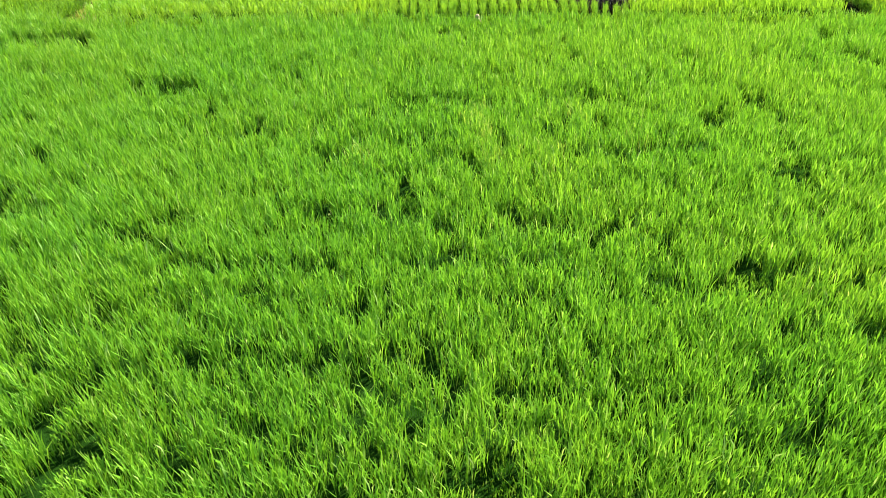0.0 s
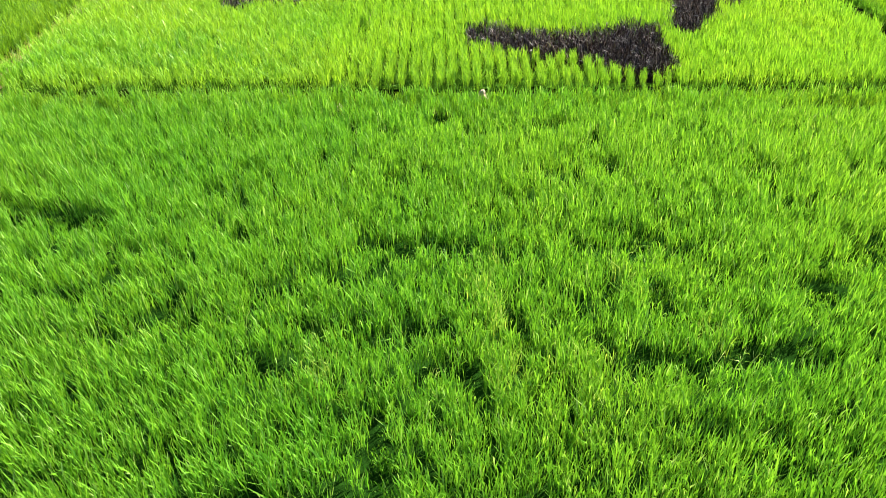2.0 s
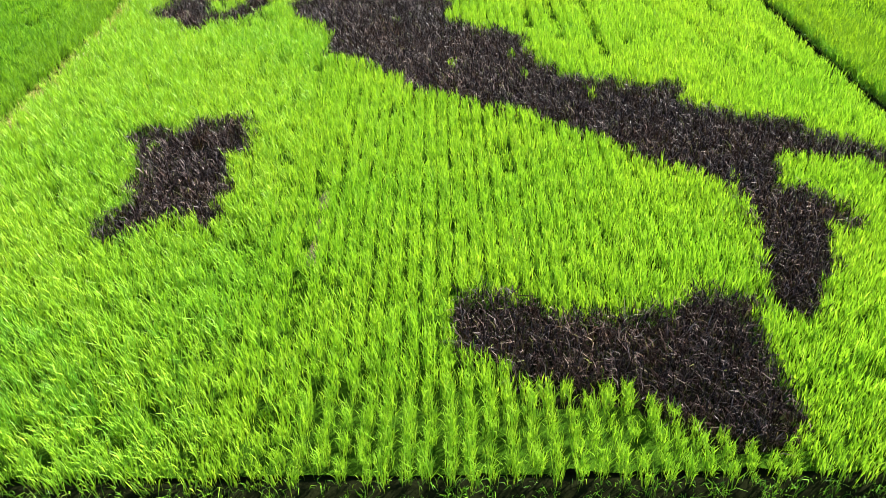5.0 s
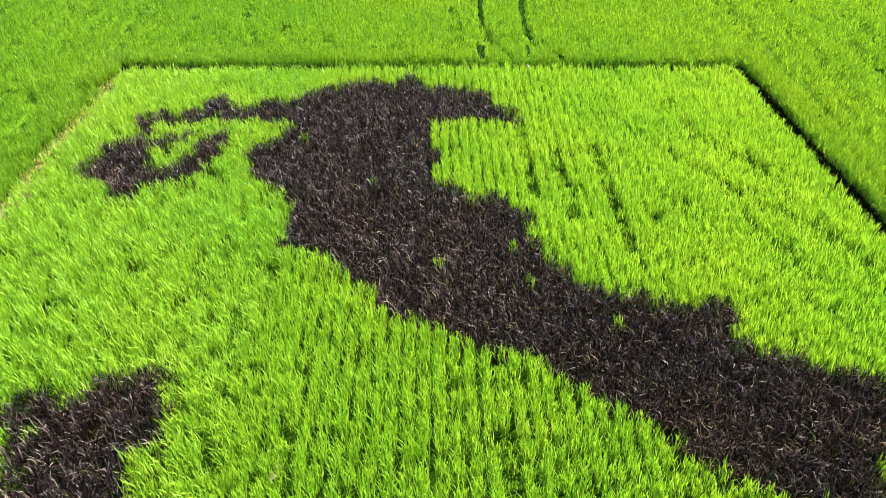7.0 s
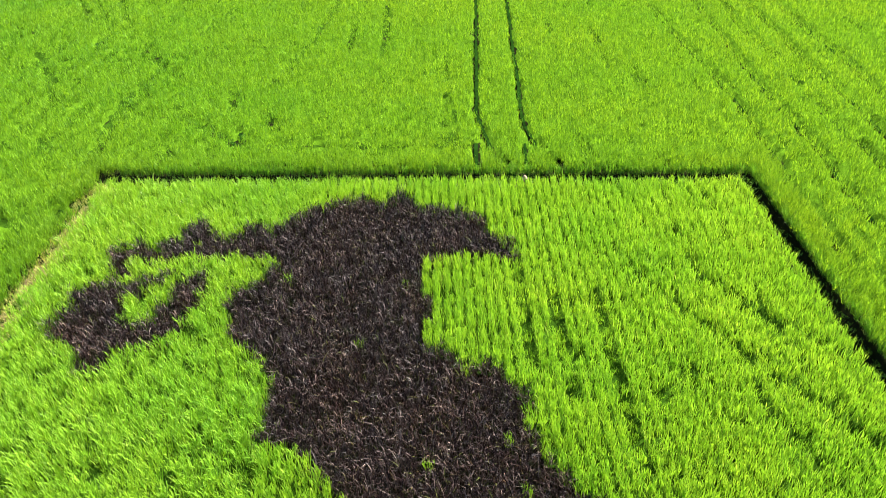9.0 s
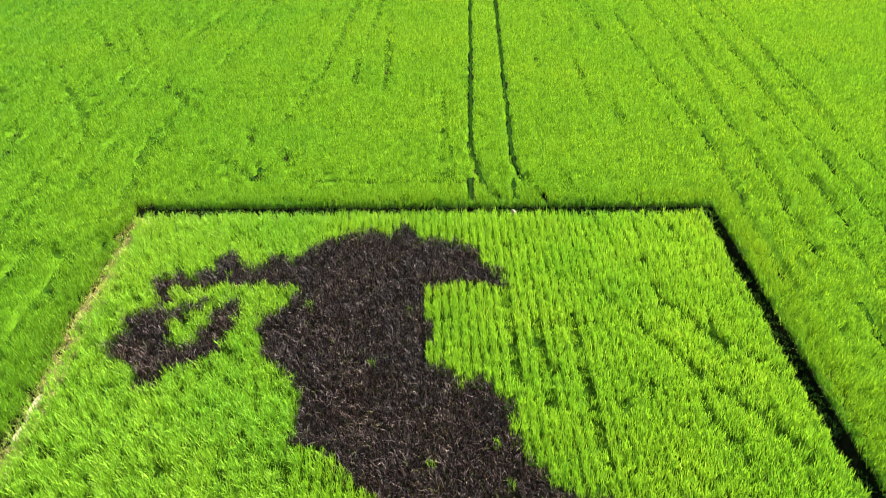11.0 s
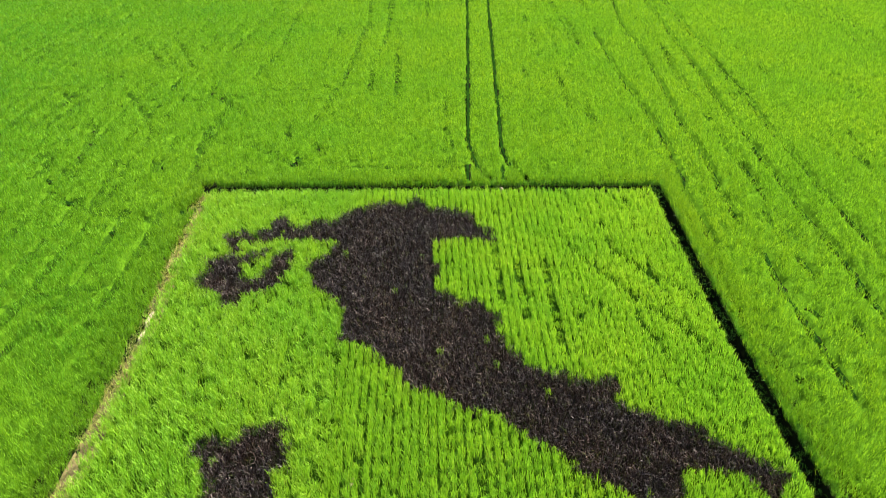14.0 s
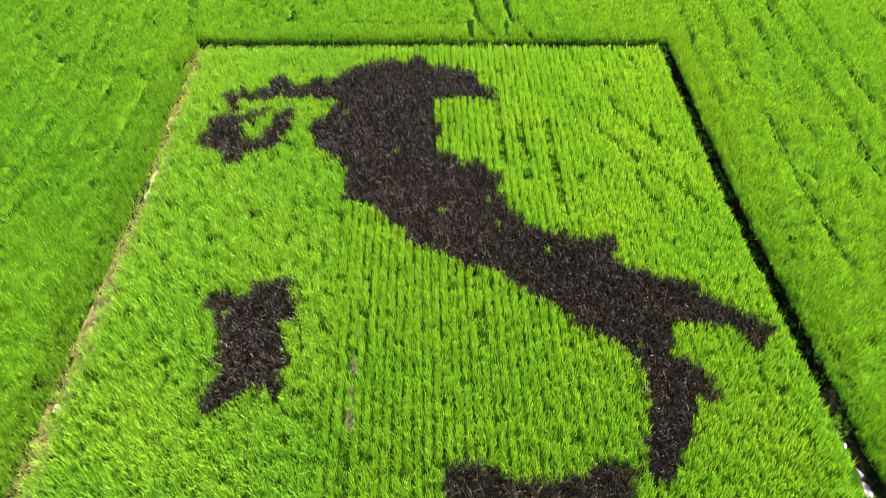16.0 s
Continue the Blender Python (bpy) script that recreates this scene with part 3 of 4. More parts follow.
stand *= np.where((pocket < np.where(hx0 < -3.8, 0.245, 0.155)) | (rng.random(len(rx)) < np.where(hx0 < -3.8, 0.06, 0.04)), rng.uniform(0.1, 0.6, len(rx)), 1.0)
stand[rx < PLOT[0] + 0.08] = 0
stand[dark] = np.maximum(stand[dark], 0.7)
stand[(hx0 > 10.98 + 0.04 * (hy0 - 5.5)) & (hy0 < 7.5) & (rng.random(len(rx)) < 0.9)] = 0
alive = stand > 0.2
tall = stand * (0.64 + 0.12 * (ripple(hx0, hy0, 2.2, 41) - 0.5) + 0.07 * (ripple(hx0, hy0, 0.5, 42) - 0.5)) * rng.uniform(0.84, 1.1, len(rx))

rice_plot = tagged(new("rice_plot"), "square plot of bright green rice planted in straight rows", "rice plot")
sown = alive & ~dark
# the hills beside the ditch, one plant each
single = sown & box(hx0, hy0, (-2.6, 4.6, 1.0, 3.0))
plants = [tufts("rice_plant", np.zeros(1), np.zeros(1), np.ones(1), 46, (0.13, 0.17), 0.021, rice_leaf, (0.02, 0.28), (0.05, 0.65), upper=0.94) for _ in range(14)]
for i, n in enumerate(np.flatnonzero(single)[:300]):
    ob = part("rice_plant", plants[i % 14], rice_plot)
    ob.matrix_basis = pose(hx0[n], hy0[n], 0, 0, 0, 180.0 * i) @ Matrix.Scale(tall[n], 4)
    sown[n] = False
luck = rng.random(len(rx))
for i in range(row_of.max() + 1):
    k = sown & (row_of == i)
    if not k.any():
        continue
    loose = hx0[k].mean() < -3.8
    lush = hy0 + 5.0 * luck < (2.6 + 4.0 * ripple(hx0, hy0, 2.5, 45) if loose else -1.0)
    edge = hy0 < 2.2
    for some, blade, high in ((k & edge, rice_leaf, 0.96), (k & ~edge & ~lush, rice_leaf, 0.72), (k & ~edge & lush, near_leaf, 0.72)):
        if some.any():
            row = part("plant_row", tufts("plant_row", hx0[some], hy0[some], tall[some], 33, 0.16 if loose else (0.122, 0.12), 0.020, blade, (0.02, 0.36 if loose else 0.22), (0.05, 0.8 if loose else 0.5), (-0.04, 0.0), upper=high, gaps=CROSS_TRAILS, clear=0.05), rice_plot)
            tagged(row, kind="stuff")
# leaves of the foremost plants hang out over the ditch
fx = np.arange(PLOT[0] + 0.2, PLOT[1], 0.11)
fy = PLOT[2] - 0.03 + rng.normal(0, 0.04, len(fx))
hang = tufts("hanging_leaves", fx, fy, rng.uniform(0.36, 0.5, len(fx)), 2, (0.07, 0.05), 0.014, near_leaf, (0.15, 0.6), (0.5, 1.6), (0.0, -0.15))
wall_x, wall_y = scatter((PLOT[0] + 0.1, PLOT[1], PLOT[2] - 0.42, PLOT[2] + 0.06), 0.13)
k = rng.random(len(wall_x)) < 0.14 + 0.4 * (wall_y > PLOT[2] - 0.1)
low = tufts("lower_leaves", wall_x[k], wall_y[k], rng.uniform(0.22, 0.40, k.sum()) - 0.4 * np.maximum(PLOT[2] - 0.1 - wall_y[k], 0), 12, 0.07, 0.014, near_leaf, (0.02, 0.4), (0.1, 0.9), (0.0, -0.08), ground=-0.15)
tagged(part("lower_leaves", low, rice_plot, "dark green stems standing down in the ditch"), kind="stuff")
tagged(part("hanging_leaves", hang, rice_plot, "leaves drooping over the ditch"), kind="stuff")
for name, k, label in (("dark_rice_patch", boot & alive, "purple-black rice patch shaped like a long boot-shaped peninsula"),
                       ("dark_rice_patch", isle_w & alive, "small upright patch of purple-black rice among green rows"),
                       ("dark_rice_patch", isle_s & alive, "wedge-shaped patch of purple-black rice beside the ditch")):
    ob = new(name, tufts(name, hx0[k], hy0[k], tall[k] * 1.08, 36, 0.14, 0.019, dark_leaf, (0.03, 0.5), (0.2, 1.3), (-0.04, 0.0), upper=0.6))
    tagged(ob, label, "rice patch", "dark rice figures", "stuff")


# ---- the big field round the plot ----
def field_places(r, step):
    x, y = scatter(r, step)
    stand = grown(x, y, [(line, half + 0.09, 0.3 * left) for line, half, left in NEAR_SEAMS], 51) * ~inside(x, y, DITCH) * in_field(x, y)
    k = stand > 0.1
    return x[k], y[k], stand[k]


def hilly(x, y):
    return 0.64 + 0.12 * (ripple(x, y, 3.0, 61) - 0.5) + 0.07 * (ripple(x, y, 0.7, 62) - 0.5)


def waves(x, y):
    """Thin wavy seams, longer from side to side, where the crop parts."""
    return (np.abs(ripple(x, y, 1.1, 71, 3.5) - 0.5) < 0.04) & (ripple(x, y, 0.9, 74, 2.0) > 0.42)


def seen_side(x, y):
    """The thickly built sector of the field."""
    return (x > -17.5 - 0.44 * (y - 4)) & (x < 13.5 + 0.57 * (y - 4))


meshes = []
x, y, stand = field_places((-17.0, 14.0, -17.2, 1.2), 0.2)
k = np.abs(x + 1.7) < 5.2 + 0.5 * (y + 17.2)
x, y, stand = x[k], y[k], stand[k]
low = waves(x, y) | (ripple(x, y, 0.3, 72, 1.8) < 0.17)
size = stand * hilly(x, y) * (0.84 + 0.32 * ripple(x, y, 0.4, 76)) * np.where(low, rng.uniform(0.1, 0.5, len(x)), 1)
meshes.append(("rice_field", tufts("rice_field", x, y, size, 36, 0.12, 0.017, near_leaf, (0.02, 0.26), (0.05, 0.55), (-0.03, -0.01)),
               "bright green rice crop, thick and slightly tousled, before the ditch"))
x, y, stand = field_places((-60.0, FIELD[1], 0.0, FIELD[3]), 0.42)
k = ~((y < 1.2) & (np.abs(x + 1.7) < 5.2 + 0.5 * (y + 17.2))) & seen_side(x, y)
x, y, stand = x[k], y[k], stand[k]
old = hollow(x, y, OLD_TRAILS, 0.14)
stand *= 1 - 0.42 * old
k = rng.random(len(x)) > 0.3 * old
x, y, stand = x[k], y[k], stand[k]
far = np.clip((np.hypot(x, y - 15) - 18) / 80, 0, 1)
count = np.round(58 - 49 * far ** 0.40).astype(int)
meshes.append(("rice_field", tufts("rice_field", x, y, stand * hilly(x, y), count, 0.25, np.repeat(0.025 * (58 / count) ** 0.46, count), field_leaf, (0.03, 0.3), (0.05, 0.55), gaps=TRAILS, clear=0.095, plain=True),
               "wide bright green rice crop with dark wheel ruts"))
# beyond the thickly built sector: sparser towards the outer edges, with a ragged seam
x, y = scatter((-60.0, 52.0, -40.0, 70.0), 0.62)
fray = 1.6 * (ripple(x, y, 1.3, 63) - 0.5)
before = (y < 3) & (np.abs(x + 1.7) < 5.0 + fray + 0.5 * (y + 17.2)) & (y > -17.0 + fray)
k = ~(seen_side(x + fray, y) & (y > 0.9)) & ~before & ~inside(x, y, DITCH)
for some, blade, where in ((k & (y + 3 * fray < 3), near_leaf, "outlying green rice crop behind the ditch"), (k & (y + 3 * fray >= 3), field_leaf, "outlying green rice crop to the sides of the plot")):
    meshes.append(("rice_field", tufts("rice_field", x[some], y[some], hilly(x[some], y[some]), 8, 0.36, 0.06, blade, (0.05, 0.5), (0.05, 0.8), plain=True), where))
x, y = scatter(FIELD, 1.6)
k = ~seen_side(x, y) & ~box(x, y, (-60.0, 52.0, -40.0, 70.0))
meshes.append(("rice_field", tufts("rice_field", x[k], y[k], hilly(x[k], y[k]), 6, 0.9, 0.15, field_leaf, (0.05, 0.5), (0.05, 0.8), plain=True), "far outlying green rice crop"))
# thicker crop along the ditch
x, y = scatter((DITCH[0] - 1.6, DITCH[1] + 1.6, DITCH[2] - 0.5, DITCH[3] + 1.6), 0.2)
w = flare(y)
off = np.maximum.reduce([DITCH[0] - x / w, x / w - DITCH[1], y + 0.45 * (w - 1) * x - DITCH[3], DITCH[2] - y])
k = (off > 0.07) & (rng.random(len(x)) > off / 1.6)
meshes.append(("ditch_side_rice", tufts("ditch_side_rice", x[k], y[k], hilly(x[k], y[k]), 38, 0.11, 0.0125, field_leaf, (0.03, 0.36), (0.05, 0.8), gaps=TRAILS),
               "dense green rice standing along the ditch"))
ey = np.arange(0.8, DITCH[3], 0.13)
ex = DITCH[1] * flare(ey) + 0.08 + rng.normal(0, 0.05, len(ey))
meshes.append(("ditch_side_rice", tufts("ditch_side_rice", ex, ey, rng.uniform(0.3, 0.55, len(ex)), 5, (0.06, 0.07), 0.015, near_leaf, (0.1, 0.6), (0.3, 1.3), (-0.12, -0.05)),
               "rice leaves leaning over the dark ditch"))
x, y = scatter((DITCH[0] - 1.0, DITCH[1] + 1.2, 0.9, DITCH[3] + 1.2), 0.1)
w = flare(y)
off = np.maximum.reduce([x / w - DITCH[1], y + 0.45 * (w - 1) * x - DITCH[3]])
k = (off > 0.0) & (off < 0.22) & (x > DITCH[0])
meshes.append(("ditch_side_rice", tufts("ditch_side_rice", x[k], y[k], rng.uniform(0.4, 0.58, k.sum()), 14, 0.06, 0.014, near_leaf, (0.02, 0.25), (0.05, 0.5), upper=0.15),
               "shaded green stems standing on the edge of the ditch"))
for name, me, label in meshes:
    tagged(new(name, me), label, "rice field", kind="stuff")


def stubble_height(x, y):
    return 0.26 + 0.12 * (ripple(x, y, 0.6, 81) - 0.5) + 0.16 * (lattice(np.floor(x * 9.7).astype(np.int64), np.floor(y * 7.3).astype(np.int64), 82) - 0.5)


def open_field(x, y):
    free = ~box(x, y, (DITCH[0] - 0.85, DITCH[1] + 0.7, DITCH[2] - 0.9, DITCH[3] + 0.9)) & ~((y < 1.5) & (y > -17.2) & (np.abs(x + 1.7) < 5.0 + 0.5 * (y + 17.2)))
    free &= in_field(x, y)
    return free


def rutted(x, y):
    """Height of the lower stems, pressed down along ruts and trails."""
    deep = np.maximum(hollow(x, y, TRAILS, 0.07), 0.6 * hollow(x, y, OLD_TRAILS, 0.12))
    return stubble_height(x, y) * (1 - 0.75 * deep)


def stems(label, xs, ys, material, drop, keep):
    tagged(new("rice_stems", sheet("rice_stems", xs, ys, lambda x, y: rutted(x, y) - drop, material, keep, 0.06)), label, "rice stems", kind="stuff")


def sector(x, y):
    return open_field(x, y) & seen_side(x, y) & (y > 0)


near_rows, side_rows = np.concatenate([np.arange(0.0, 84.0, 0.36), np.arange(84.0, FIELD[3] + 0.5, 0.6)]), np.arange(-64.0, 57.1, 0.2)
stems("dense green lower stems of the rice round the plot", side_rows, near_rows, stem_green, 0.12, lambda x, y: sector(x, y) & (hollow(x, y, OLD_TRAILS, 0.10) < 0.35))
# trail cells take a darker green that stands for shade in the grooves
stems("stems along old trails of the field, groove shade in their darker green", side_rows, near_rows, stem_half_shade, 0.12, lambda x, y: sector(x, y) & (hollow(x, y, OLD_TRAILS, 0.10) >= 0.35))


def rut_shade(lines):
    """Continuous strips on the bottom of the ruts, rut shade put into their near-black green."""
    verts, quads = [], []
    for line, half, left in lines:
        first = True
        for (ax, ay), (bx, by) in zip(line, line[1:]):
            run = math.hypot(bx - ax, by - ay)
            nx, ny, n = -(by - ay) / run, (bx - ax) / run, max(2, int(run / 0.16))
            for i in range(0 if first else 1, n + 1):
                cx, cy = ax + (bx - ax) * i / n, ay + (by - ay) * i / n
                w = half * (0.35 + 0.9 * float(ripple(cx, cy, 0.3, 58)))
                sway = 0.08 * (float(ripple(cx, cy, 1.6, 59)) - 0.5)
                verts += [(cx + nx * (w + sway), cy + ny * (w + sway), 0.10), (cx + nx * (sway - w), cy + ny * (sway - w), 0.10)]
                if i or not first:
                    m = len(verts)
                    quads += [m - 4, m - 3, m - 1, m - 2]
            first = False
    return mesh_from("rut_shade", np.array(verts), 4, quads, stem_shade)


tagged(new("rut_shade", rut_shade(TRAILS)), "near-black green strips in the ruts of the field, painted as their shade", "ruts", kind="stuff")
# darker green in place of the shade that denser blades would cast
stems("lower stems of the outlying field, crop shade in their darker green", np.arange(-95, FIELD[1], 1.0), np.arange(-40.0, FIELD[3] + 0.5, 1.0), stem_half_shade, 0.0, lambda x, y: open_field(x, y) & ~sector(x, y))


def near_stems(x, y):
    return (np.abs(x + 1.7) < 6.8 + 0.5 * (y + 17.2)) & (y < DITCH[2] - 0.1)


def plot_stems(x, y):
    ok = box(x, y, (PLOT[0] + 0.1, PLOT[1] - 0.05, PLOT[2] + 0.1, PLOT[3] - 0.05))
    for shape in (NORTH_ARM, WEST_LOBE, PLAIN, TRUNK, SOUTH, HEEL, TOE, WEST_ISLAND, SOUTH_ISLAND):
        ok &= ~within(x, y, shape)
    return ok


# near-black sheet below the blades: the gaps' shade is in its colour
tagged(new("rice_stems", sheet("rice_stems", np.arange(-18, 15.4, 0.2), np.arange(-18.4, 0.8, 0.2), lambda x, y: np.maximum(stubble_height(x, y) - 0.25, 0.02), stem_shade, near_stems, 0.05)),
       "lower stems of the rice before the ditch, gap shade in their near-black green", "rice stems", kind="stuff")
# dark sheet in the row gaps, with their shade coloured in
tagged(new("rice_stems", sheet("rice_stems", np.arange(-11.5, 11.6, 0.25), np.arange(0.8, 30.0, 0.3), lambda x, y: np.maximum(stubble_height(x, y) - 0.18, 0.06), stem_half_shade, plot_stems)),
       "lower stems between the planted rows, gap shade in their dark green", "rice stems", kind="stuff")
trail = new("bare_strip", sheet("bare_strip", np.arange(-3.24, -2.92, 0.04), np.arange(5.0, 10.6, 0.06), lambda x, y: 0.10 + 0.24 * (ripple(x, y, 0.7, 90) - 0.55) + 0.07 * (ripple(x, y, 0.12, 88) - 0.5) - 3.0 * (x + 3.08) ** 2, strip_soil))
tagged(trail, "strip of bare pale soil where a row failed", "soil", kind="structure")


# ---- earth bank, clods and weeds ----
def lump(name, x, y, z, sx, sy, sz, material, seed, rough=0.35, detail=3):
    """A weathered lump of earth or stone."""
    bm = bmesh.new()
    bmesh.ops.create_icosphere(bm, subdivisions=detail, radius=1)
    for v in bm.verts:
        c = v.co.copy()
        v.co *= 1 + rough * (noise.noise(c * 1.7 + Vector((seed * 7.3, 0, 0))) + 0.5 * noise.noise(c * 4.1 + Vector((0, seed * 3.1, 0))))
        v.co = Vector((v.co.x * sx, v.co.y * sy, max(v.co.z, -0.35) * sz))
    me = bpy.data.meshes.new(name)
    bm.to_mesh(me)
    bm.free()
    me.materials.append(material)
    ob = new(name, me)
    ob.location = (x, y, z)
    return ob


def bank_height(x, y):
    crown = np.clip(1 - np.abs(x / flare(y) + 11.88) / (0.18 + 0.12 * ripple(x * 0, y, 1.3, 89)), 0, 1)
    return 0.0 + 0.12 * np.sqrt(crown) + 0.10 * (ripple(x, y, 0.25, 91) - 0.5) + 0.06 * (ripple(x, y, 1.5, 92) - 0.5)


bank = new("earth_bank", sheet("earth_bank", np.arange(-12.29, -11.50, 0.06), np.arange(1.45, 30.1, 0.12), bank_height, path_soil, bend=lambda x, y: x * flare(y)))
tagged(bank, "narrow bank of bare brown earth along the plot", "bank", kind="structure")
x, y = scatter((-12.28, -11.52, 1.4, 30.0), 0.155)
x = x * flare(y)
k = (ripple(x, y, 0.9, 93) > np.where((y > 9) & (y < 19), 0.18, 0.04)) | (y > 17) & (ripple(x, y, 0.5, 94) > 0.15)
tagged(new("bank_grass", tufts("bank_grass", x[k], y[k], np.full(k.sum(), 0.25), 16, 0.08, 0.014, bank_leaf, (0.05, 0.6), (0.1, 0.9), ground=0.03)),
       "sparse yellowish grass growing on the earth bank", "grass", kind="stuff")
for i, (cx, cy, cz, sx, sy, sz) in enumerate(((-11.80, 7.5, 0.20, 0.13, 0.17, 0.16), (-11.98, 18.9, 0.14, 0.12, 0.55, 0.12), (-11.92, 17.8, 0.13, 0.10, 0.45, 0.11),
                                              (-0.1, 0.58, 0.26, 0.14, 0.11, 0.26), (-3.4, 1.05, -0.10, 0.12, 0.10, 0.12), (3.5, 29.65, 0.25, 0.14, 0.12, 0.24))):
    tagged(lump("soil_clod", cx, cy, cz, sx, sy, sz, dry_soil, i + 1), "pale dry clod of earth at the edge of the plot", "clod", "dry soil clods")
for cx, cy, n in ((-0.49, -6.4, 8), (-0.36, -7.1, 9), (-2.65, -8.2, 8), (-0.2, -8.1, 7), (1.74, -6.4, 5), (2.6, -7.4, 5), (0.8, -8.1, 8)):
    px, py = cx + rng.normal(0, 0.16, n), cy + rng.normal(0, 0.22, n)
    tagged(new("weed_tuft", tufts("weed_tuft", px, py, rng.uniform(0.60, 0.74, n), 18, 0.11, 0.015, pale_leaf, (0.03, 0.3), (0.1, 0.9))),
           "pale yellowish weed tuft among the green rice", "weed", "weeds in the field")

# pale leaves arching over the seams in the crop
sx, sy = [], []
for line, half, left in NEAR_SEAMS:
    for (ax, ay), (bx, by) in zip(line, line[1:]):
        n = max(2, int(math.hypot(bx - ax, by - ay) / 0.16))
        sx += [ax + (bx - ax) * i / n for i in range(n)]
        sy += [ay + (by - ay) * i / n for i in range(n)]
sx, sy = np.array(sx) + rng.normal(0, 0.10, len(sx)), np.array(sy) + rng.normal(0, 0.07, len(sy)) + 0.08
tagged(new("arching_leaves", tufts("arching_leaves", sx, sy, rng.uniform(0.36, 0.6, len(sx)), 3, 0.08, 0.014, pale_leaf, (0.4, 1.0), (0.6, 1.6), upper=0.3)),
       "pale leaves bent over the gaps in the crop", "leaves", kind="stuff")

x, y = scatter((PLOT[1] - 0.35, DITCH[1], 1.0, 7.2), 0.16)
k = (ripple(x, y, 0.35, 86) > np.clip(0.55 + 0.1 * (6.5 - y), 0.45, 0.8))
tagged(new("ditch_grass", tufts("ditch_grass", x[k], y[k], np.full(k.sum(), 0.30), 14, 0.07, 0.012, rice_leaf, (0.05, 0.6), (0.1, 1.0), ground=-0.1)),
       "thin green grass standing in the wet ditch", "grass", kind="stuff")

x, y = scatter((PLOT[0], DITCH[1] + 0.4, DITCH[2], DITCH[3] + 0.2), 0.19)
k = ~inside(x, y, PLOT) & ~((x > 10.7) & (x < 11.45) & (y < 7.2)) & inside(x, y, DITCH) & (ripple(x, y, 0.4, 87) > 0.3)
tagged(new("ditch_grass", tufts("ditch_grass", x[k], y[k], rng.uniform(0.10, 0.22, k.sum()) + 0.2 * (y[k] > 29), 12, 0.1, 0.014, near_leaf, (0.1, 0.8), (0.1, 1.2), ground=-0.2)),
       "low dark green shoots on the floor of the ditch", "grass", kind="stuff")

# ---- field margin, road and what lies beside it ----
def slant(x, y):
    """The road runs a little askew to the plot."""
    return x + 0.12 * (y - 95)


x, y = scatter((20.0, 57.0, 55.0, 113.5), 0.42)
k = ~in_field(x, y) & in_field(x - 1.3, y - 1.4)
tagged(new("margin_grass", tufts("margin_grass", x[k], y[k], np.full(k.sum(), 0.5), 12, 0.3, 0.05, pale_leaf, (0.05, 0.6), (0.1, 0.9), plain=True)),
       "yellow-green grass on the margin of the field", "grass", kind="stuff")
margin = new("margin", sheet("margin", np.arange(15.0, 66.01, 0.5), np.arange(40, 136, 0.8), lambda x, y: 0.06 + 0.10 * (ripple(x, y, 1.2, 77) - 0.5), verge_grass, lambda x, y: ~in_field(x + 1.0, y + 0.8)))
tagged(margin, "low rough grass between the field and the gravel", "verge", kind="structure")
road = new("road", sheet("road", np.arange(54.1, 58.5, 0.4), np.arange(40, 136, 1.0), lambda x, y: 0.14 + 0.10 * (ripple(x, y, 2.0, 95) - 0.5) + 0.05 * np.cos((x - 56.1) * 2.2), gravel, bend=slant))
tagged(road, "dusty grey gravel road along the field", "road", kind="structure")
lane = new("lane", sheet("lane", np.arange(46.0, 56.01, 0.4), np.arange(112.0, 114.4, 0.4), lambda x, y: 0.14 + 0.08 * (ripple(x, y, 2.0, 96) - 0.5), gravel))
tagged(lane, "pale gravel lane behind the field", "lane", kind="structure")
verge = new("verge", sheet("verge", np.arange(58.5, 86, 0.8), np.arange(40, 136, 0.8), lambda x, y: 0.12 + 0.10 * np.clip(x - 0.12 * (y - 95) - 58.7, 0, 6) + 0.5 * (ripple(x, y, 2.4, 97) - 0.5) * np.clip(x - 0.12 * (y - 95) - 58.5, 0, 1), verge_grass, bend=slant))
tagged(verge, "rough green grass bank beside the road", "verge", kind="structure")
far_grass = new("far_meadow", sheet("far_meadow", np.arange(-140, 62, 3.0), np.arange(111.6, 195, 3.0), lambda x, y: 0.15 + 0.4 * (ripple(x, y, 6, 98) - 0.5), verge_grass))
tagged(far_grass, "rough green meadow beyond the rice field", "meadow", kind="structure")
pale_gravel = earth("pale_gravel", (0.08, 0.075, 0.065), (0.24, 0.23, 0.21), 4.0, 0.95, 0.6)
white_paint = earth("white_paint", (0.22, 0.215, 0.20), (0.42, 0.41, 0.39), 8.0, 0.6, 0.1, 0.3)
stone_grey = earth("stone_grey", (0.04, 0.033, 0.03), (0.13, 0.11, 0.10), 3.0, 0.9, 0.5)


def beam(name, a, b, radius, material):
    a, b = Vector(a), Vector(b)
    bm = bmesh.new()
    bmesh.ops.create_cone(bm, cap_ends=True, segments=12, radius1=radius, radius2=radius * 0.94, depth=(b - a).length)
    bmesh.ops.bevel(bm, geom=[e for e in bm.edges if len(e.link_faces) == 2 and e.calc_face_angle() > 1], offset=radius * 0.2, segments=2, affect="EDGES")
    me = bpy.data.meshes.new(name)
    bm.to_mesh(me)
    bm.free()
    me.materials.append(material)
    ob = new(name, me)
    ob.matrix_world = Matrix.Translation((a + b) / 2) @ (b - a).to_track_quat("Z", "Y").to_matrix().to_4x4()
    return ob


tagged(beam("pipe", (61.6, 106.8, 0.62), (66.6, 107.9, 0.95), 0.16, white_paint), "long white pipe lying on the grass bank", "pipe")
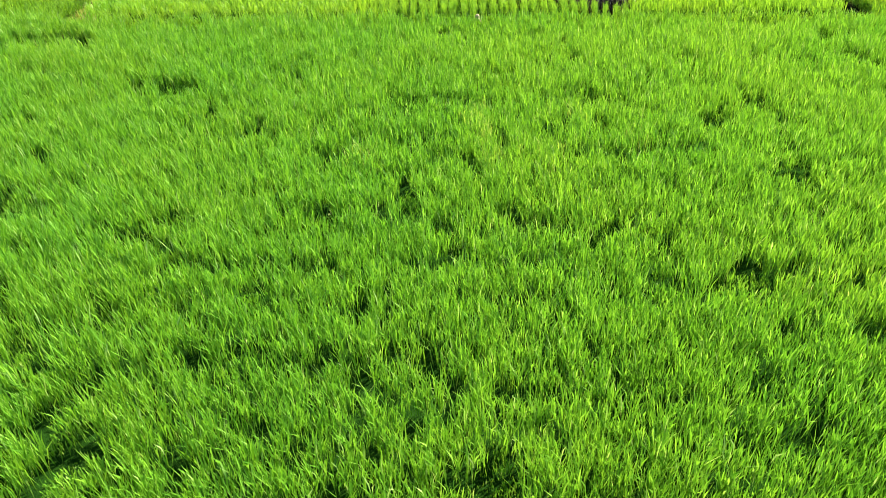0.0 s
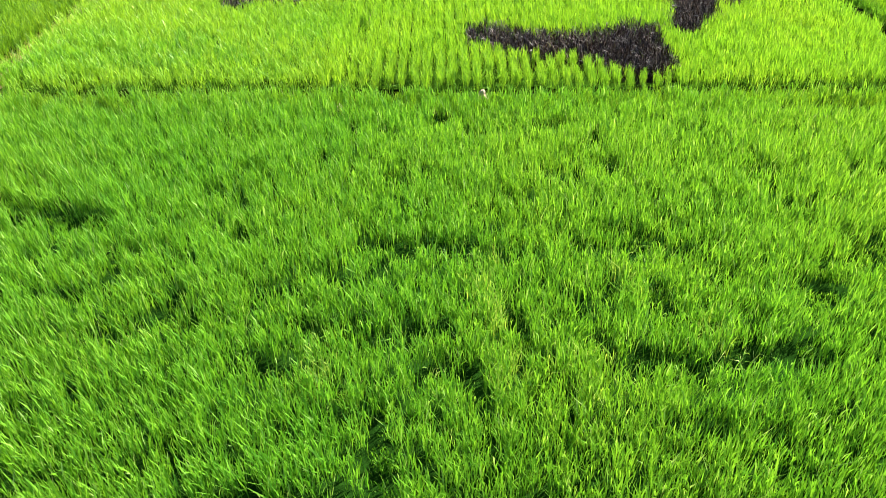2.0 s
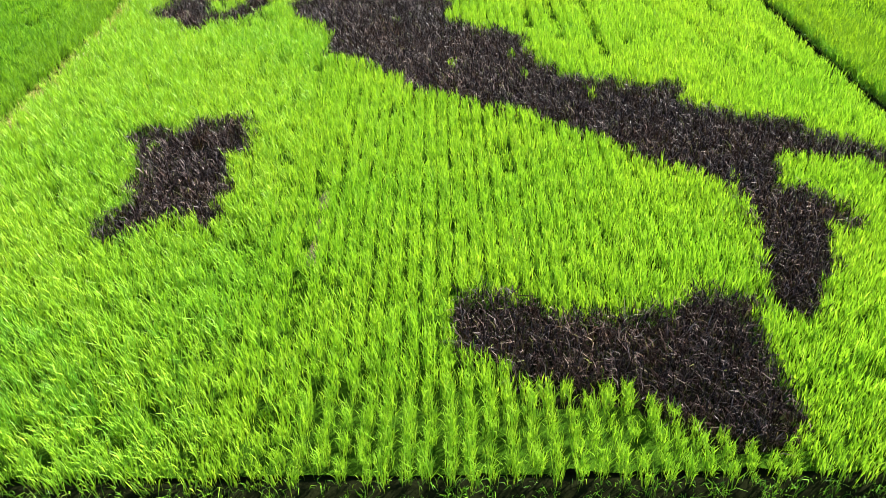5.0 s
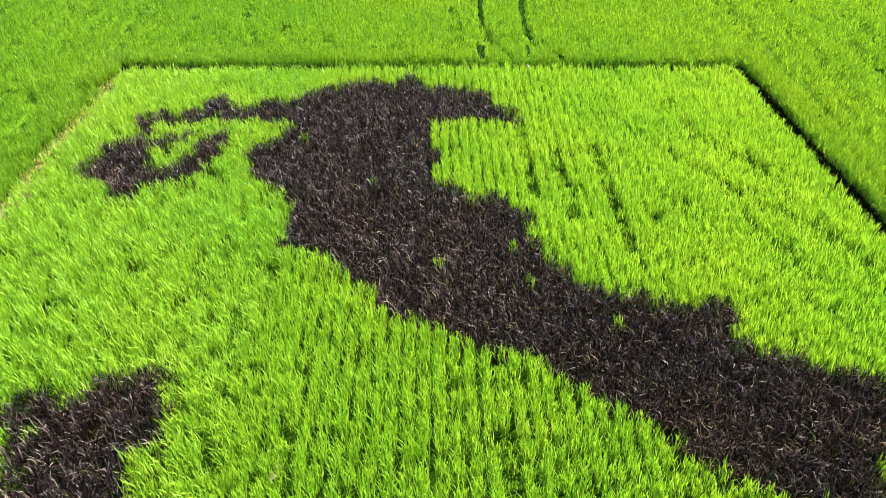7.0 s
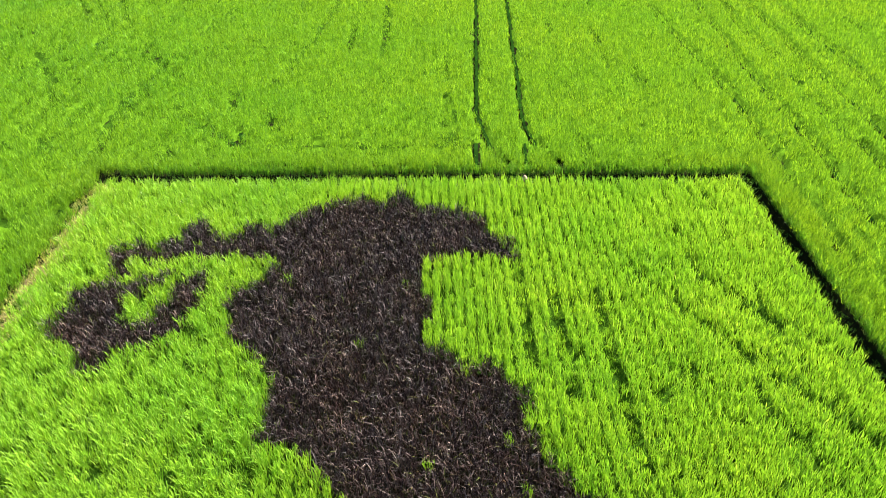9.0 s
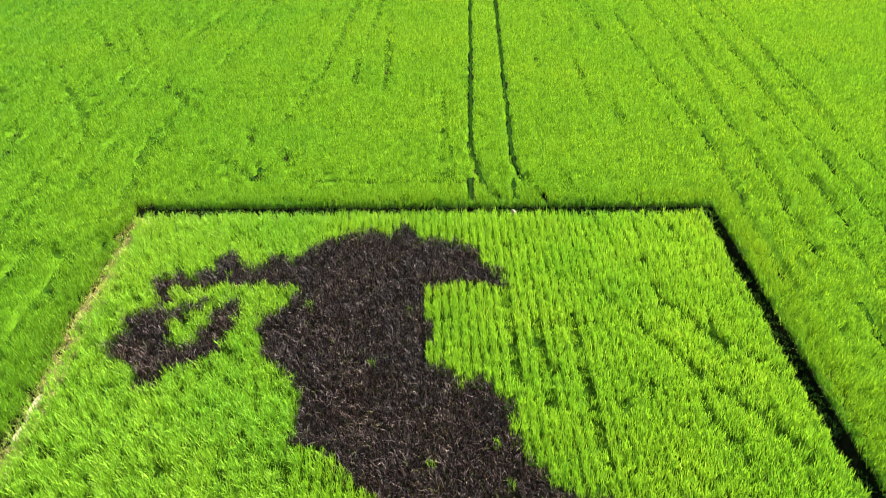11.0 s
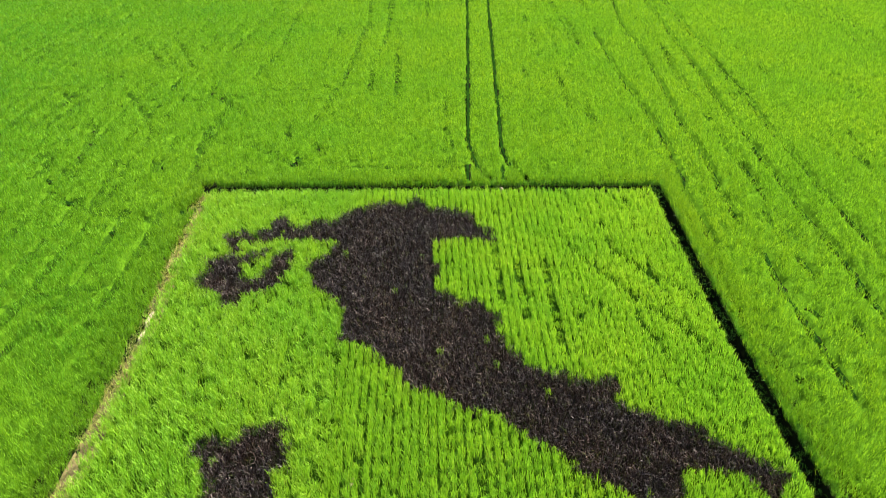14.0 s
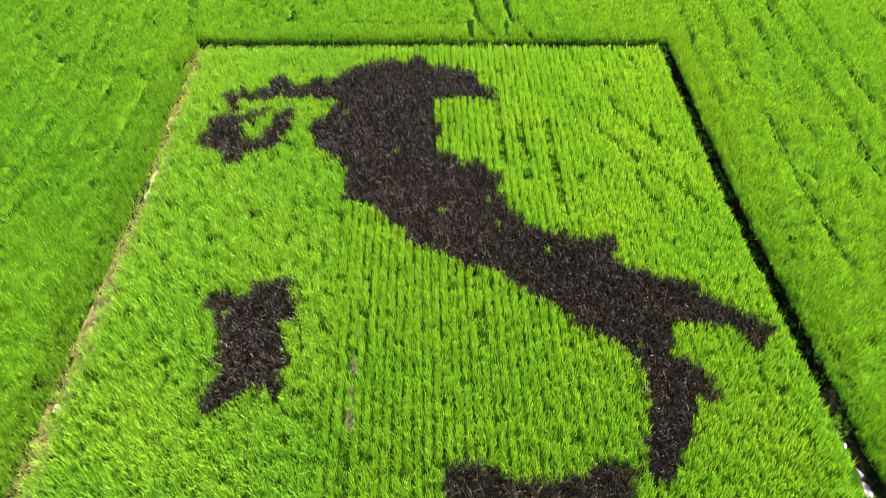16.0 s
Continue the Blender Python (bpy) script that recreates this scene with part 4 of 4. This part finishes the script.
tagged(beam("post", (57.0, 102.3, 0.20), (57.4, 100.2, 0.20), 0.13, white_paint), "short white post lying on the gravel road", "post")
for i in range(9):
    cx, cy = 61.6 + 0.75 * i + rng.normal(0, 0.3), 110.0 + rng.normal(0, 0.5)
    tagged(lump("rubble_stone", cx, cy, 0.5 + 0.08 * i, rng.uniform(0.5, 1.0), rng.uniform(0.4, 0.8), rng.uniform(0.5, 1.0), stone_grey, i + 20, 0.45),
           "rough grey-brown stone in a heap of rubble", "stone", "rubble heap")
for i, (cx, cy, sx, sy) in enumerate(((56.4, 105.0, 0.5, 1.5), (57.5, 106.4, 0.4, 1.2), (55.8, 108.4, 0.6, 1.3))):
    tagged(lump("sand_heap", cx, cy, 0.14, sx, sy, 0.16, pale_gravel, i + 40), "low heap of whitish sand on the road", "sand heap", "sand heaps")


def shrub(x, y, z, size, label):
    """A shrub: a few stems and a crown of many small leaves with gaps."""
    base = tagged(new("shrub"), label, "shrub", "roadside shrubs")
    base.location = (x, y, z)
    bm = bmesh.new()
    for i in range(5):
        a = i * 1.26
        m = Matrix.Translation((0.12 * size * math.cos(a), 0.12 * size * math.sin(a), 0.3 * size)) @ Euler((0.35 * math.sin(-a), 0.35 * math.cos(a), 0)).to_matrix().to_4x4()
        bmesh.ops.create_cone(bm, cap_ends=True, segments=6, radius1=0.03 * size, radius2=0.012 * size, depth=0.7 * size, matrix=m)
    me = bpy.data.meshes.new("stem")
    bm.to_mesh(me)
    bm.free()
    me.materials.append(stone_grey)
    part("stem", me, base)
    n = 420
    d = rng.normal(0, 1, (n, 3))
    d /= np.linalg.norm(d, axis=1)[:, None]
    r = size * (0.45 + 0.25 * ripple(d[:, 0] * 3, d[:, 1] * 3 + d[:, 2] * 2, 1.0, 99)) * rng.uniform(0.5, 1.0, n)
    part("crown", blade_mesh("crown", d[:, 0] * r, d[:, 1] * r, 0.55 * size + d[:, 2] * r * 0.75, np.full(n, 0.28 * size), rng.uniform(0.2, 1.2, n), rng.uniform(0.2, 0.9, n), np.full(n, 0.13 * size), shrub_leaf), base)


for i, (cx, cy, size) in enumerate(((45.9, 107.6, 1.5), (47.4, 108.1, 1.1), (58.2, 96.5, 1.2), (59.6, 93.0, 1.6), (58.2, 89.4, 1.2), (60.6, 98.4, 1.7), (62.4, 94.5, 1.9), (60.8, 89.2, 1.5), (57.6, 85.0, 1.2), (59.8, 84.0, 1.6), (61.4, 101.0, 1.5), (63.4, 99.0, 1.8), (59.0, 106.6, 1.9), (62.0, 107.0, 2.2), (56.2, 107.4, 1.6))):
    shrub(cx + (3.0 if i < 2 else 4.6), 1.052 * cy, 0.15 if cx < 50 else 0.3, size, "dark green roadside shrub" if i < 2 else "grey-green shrub on the grass bank")
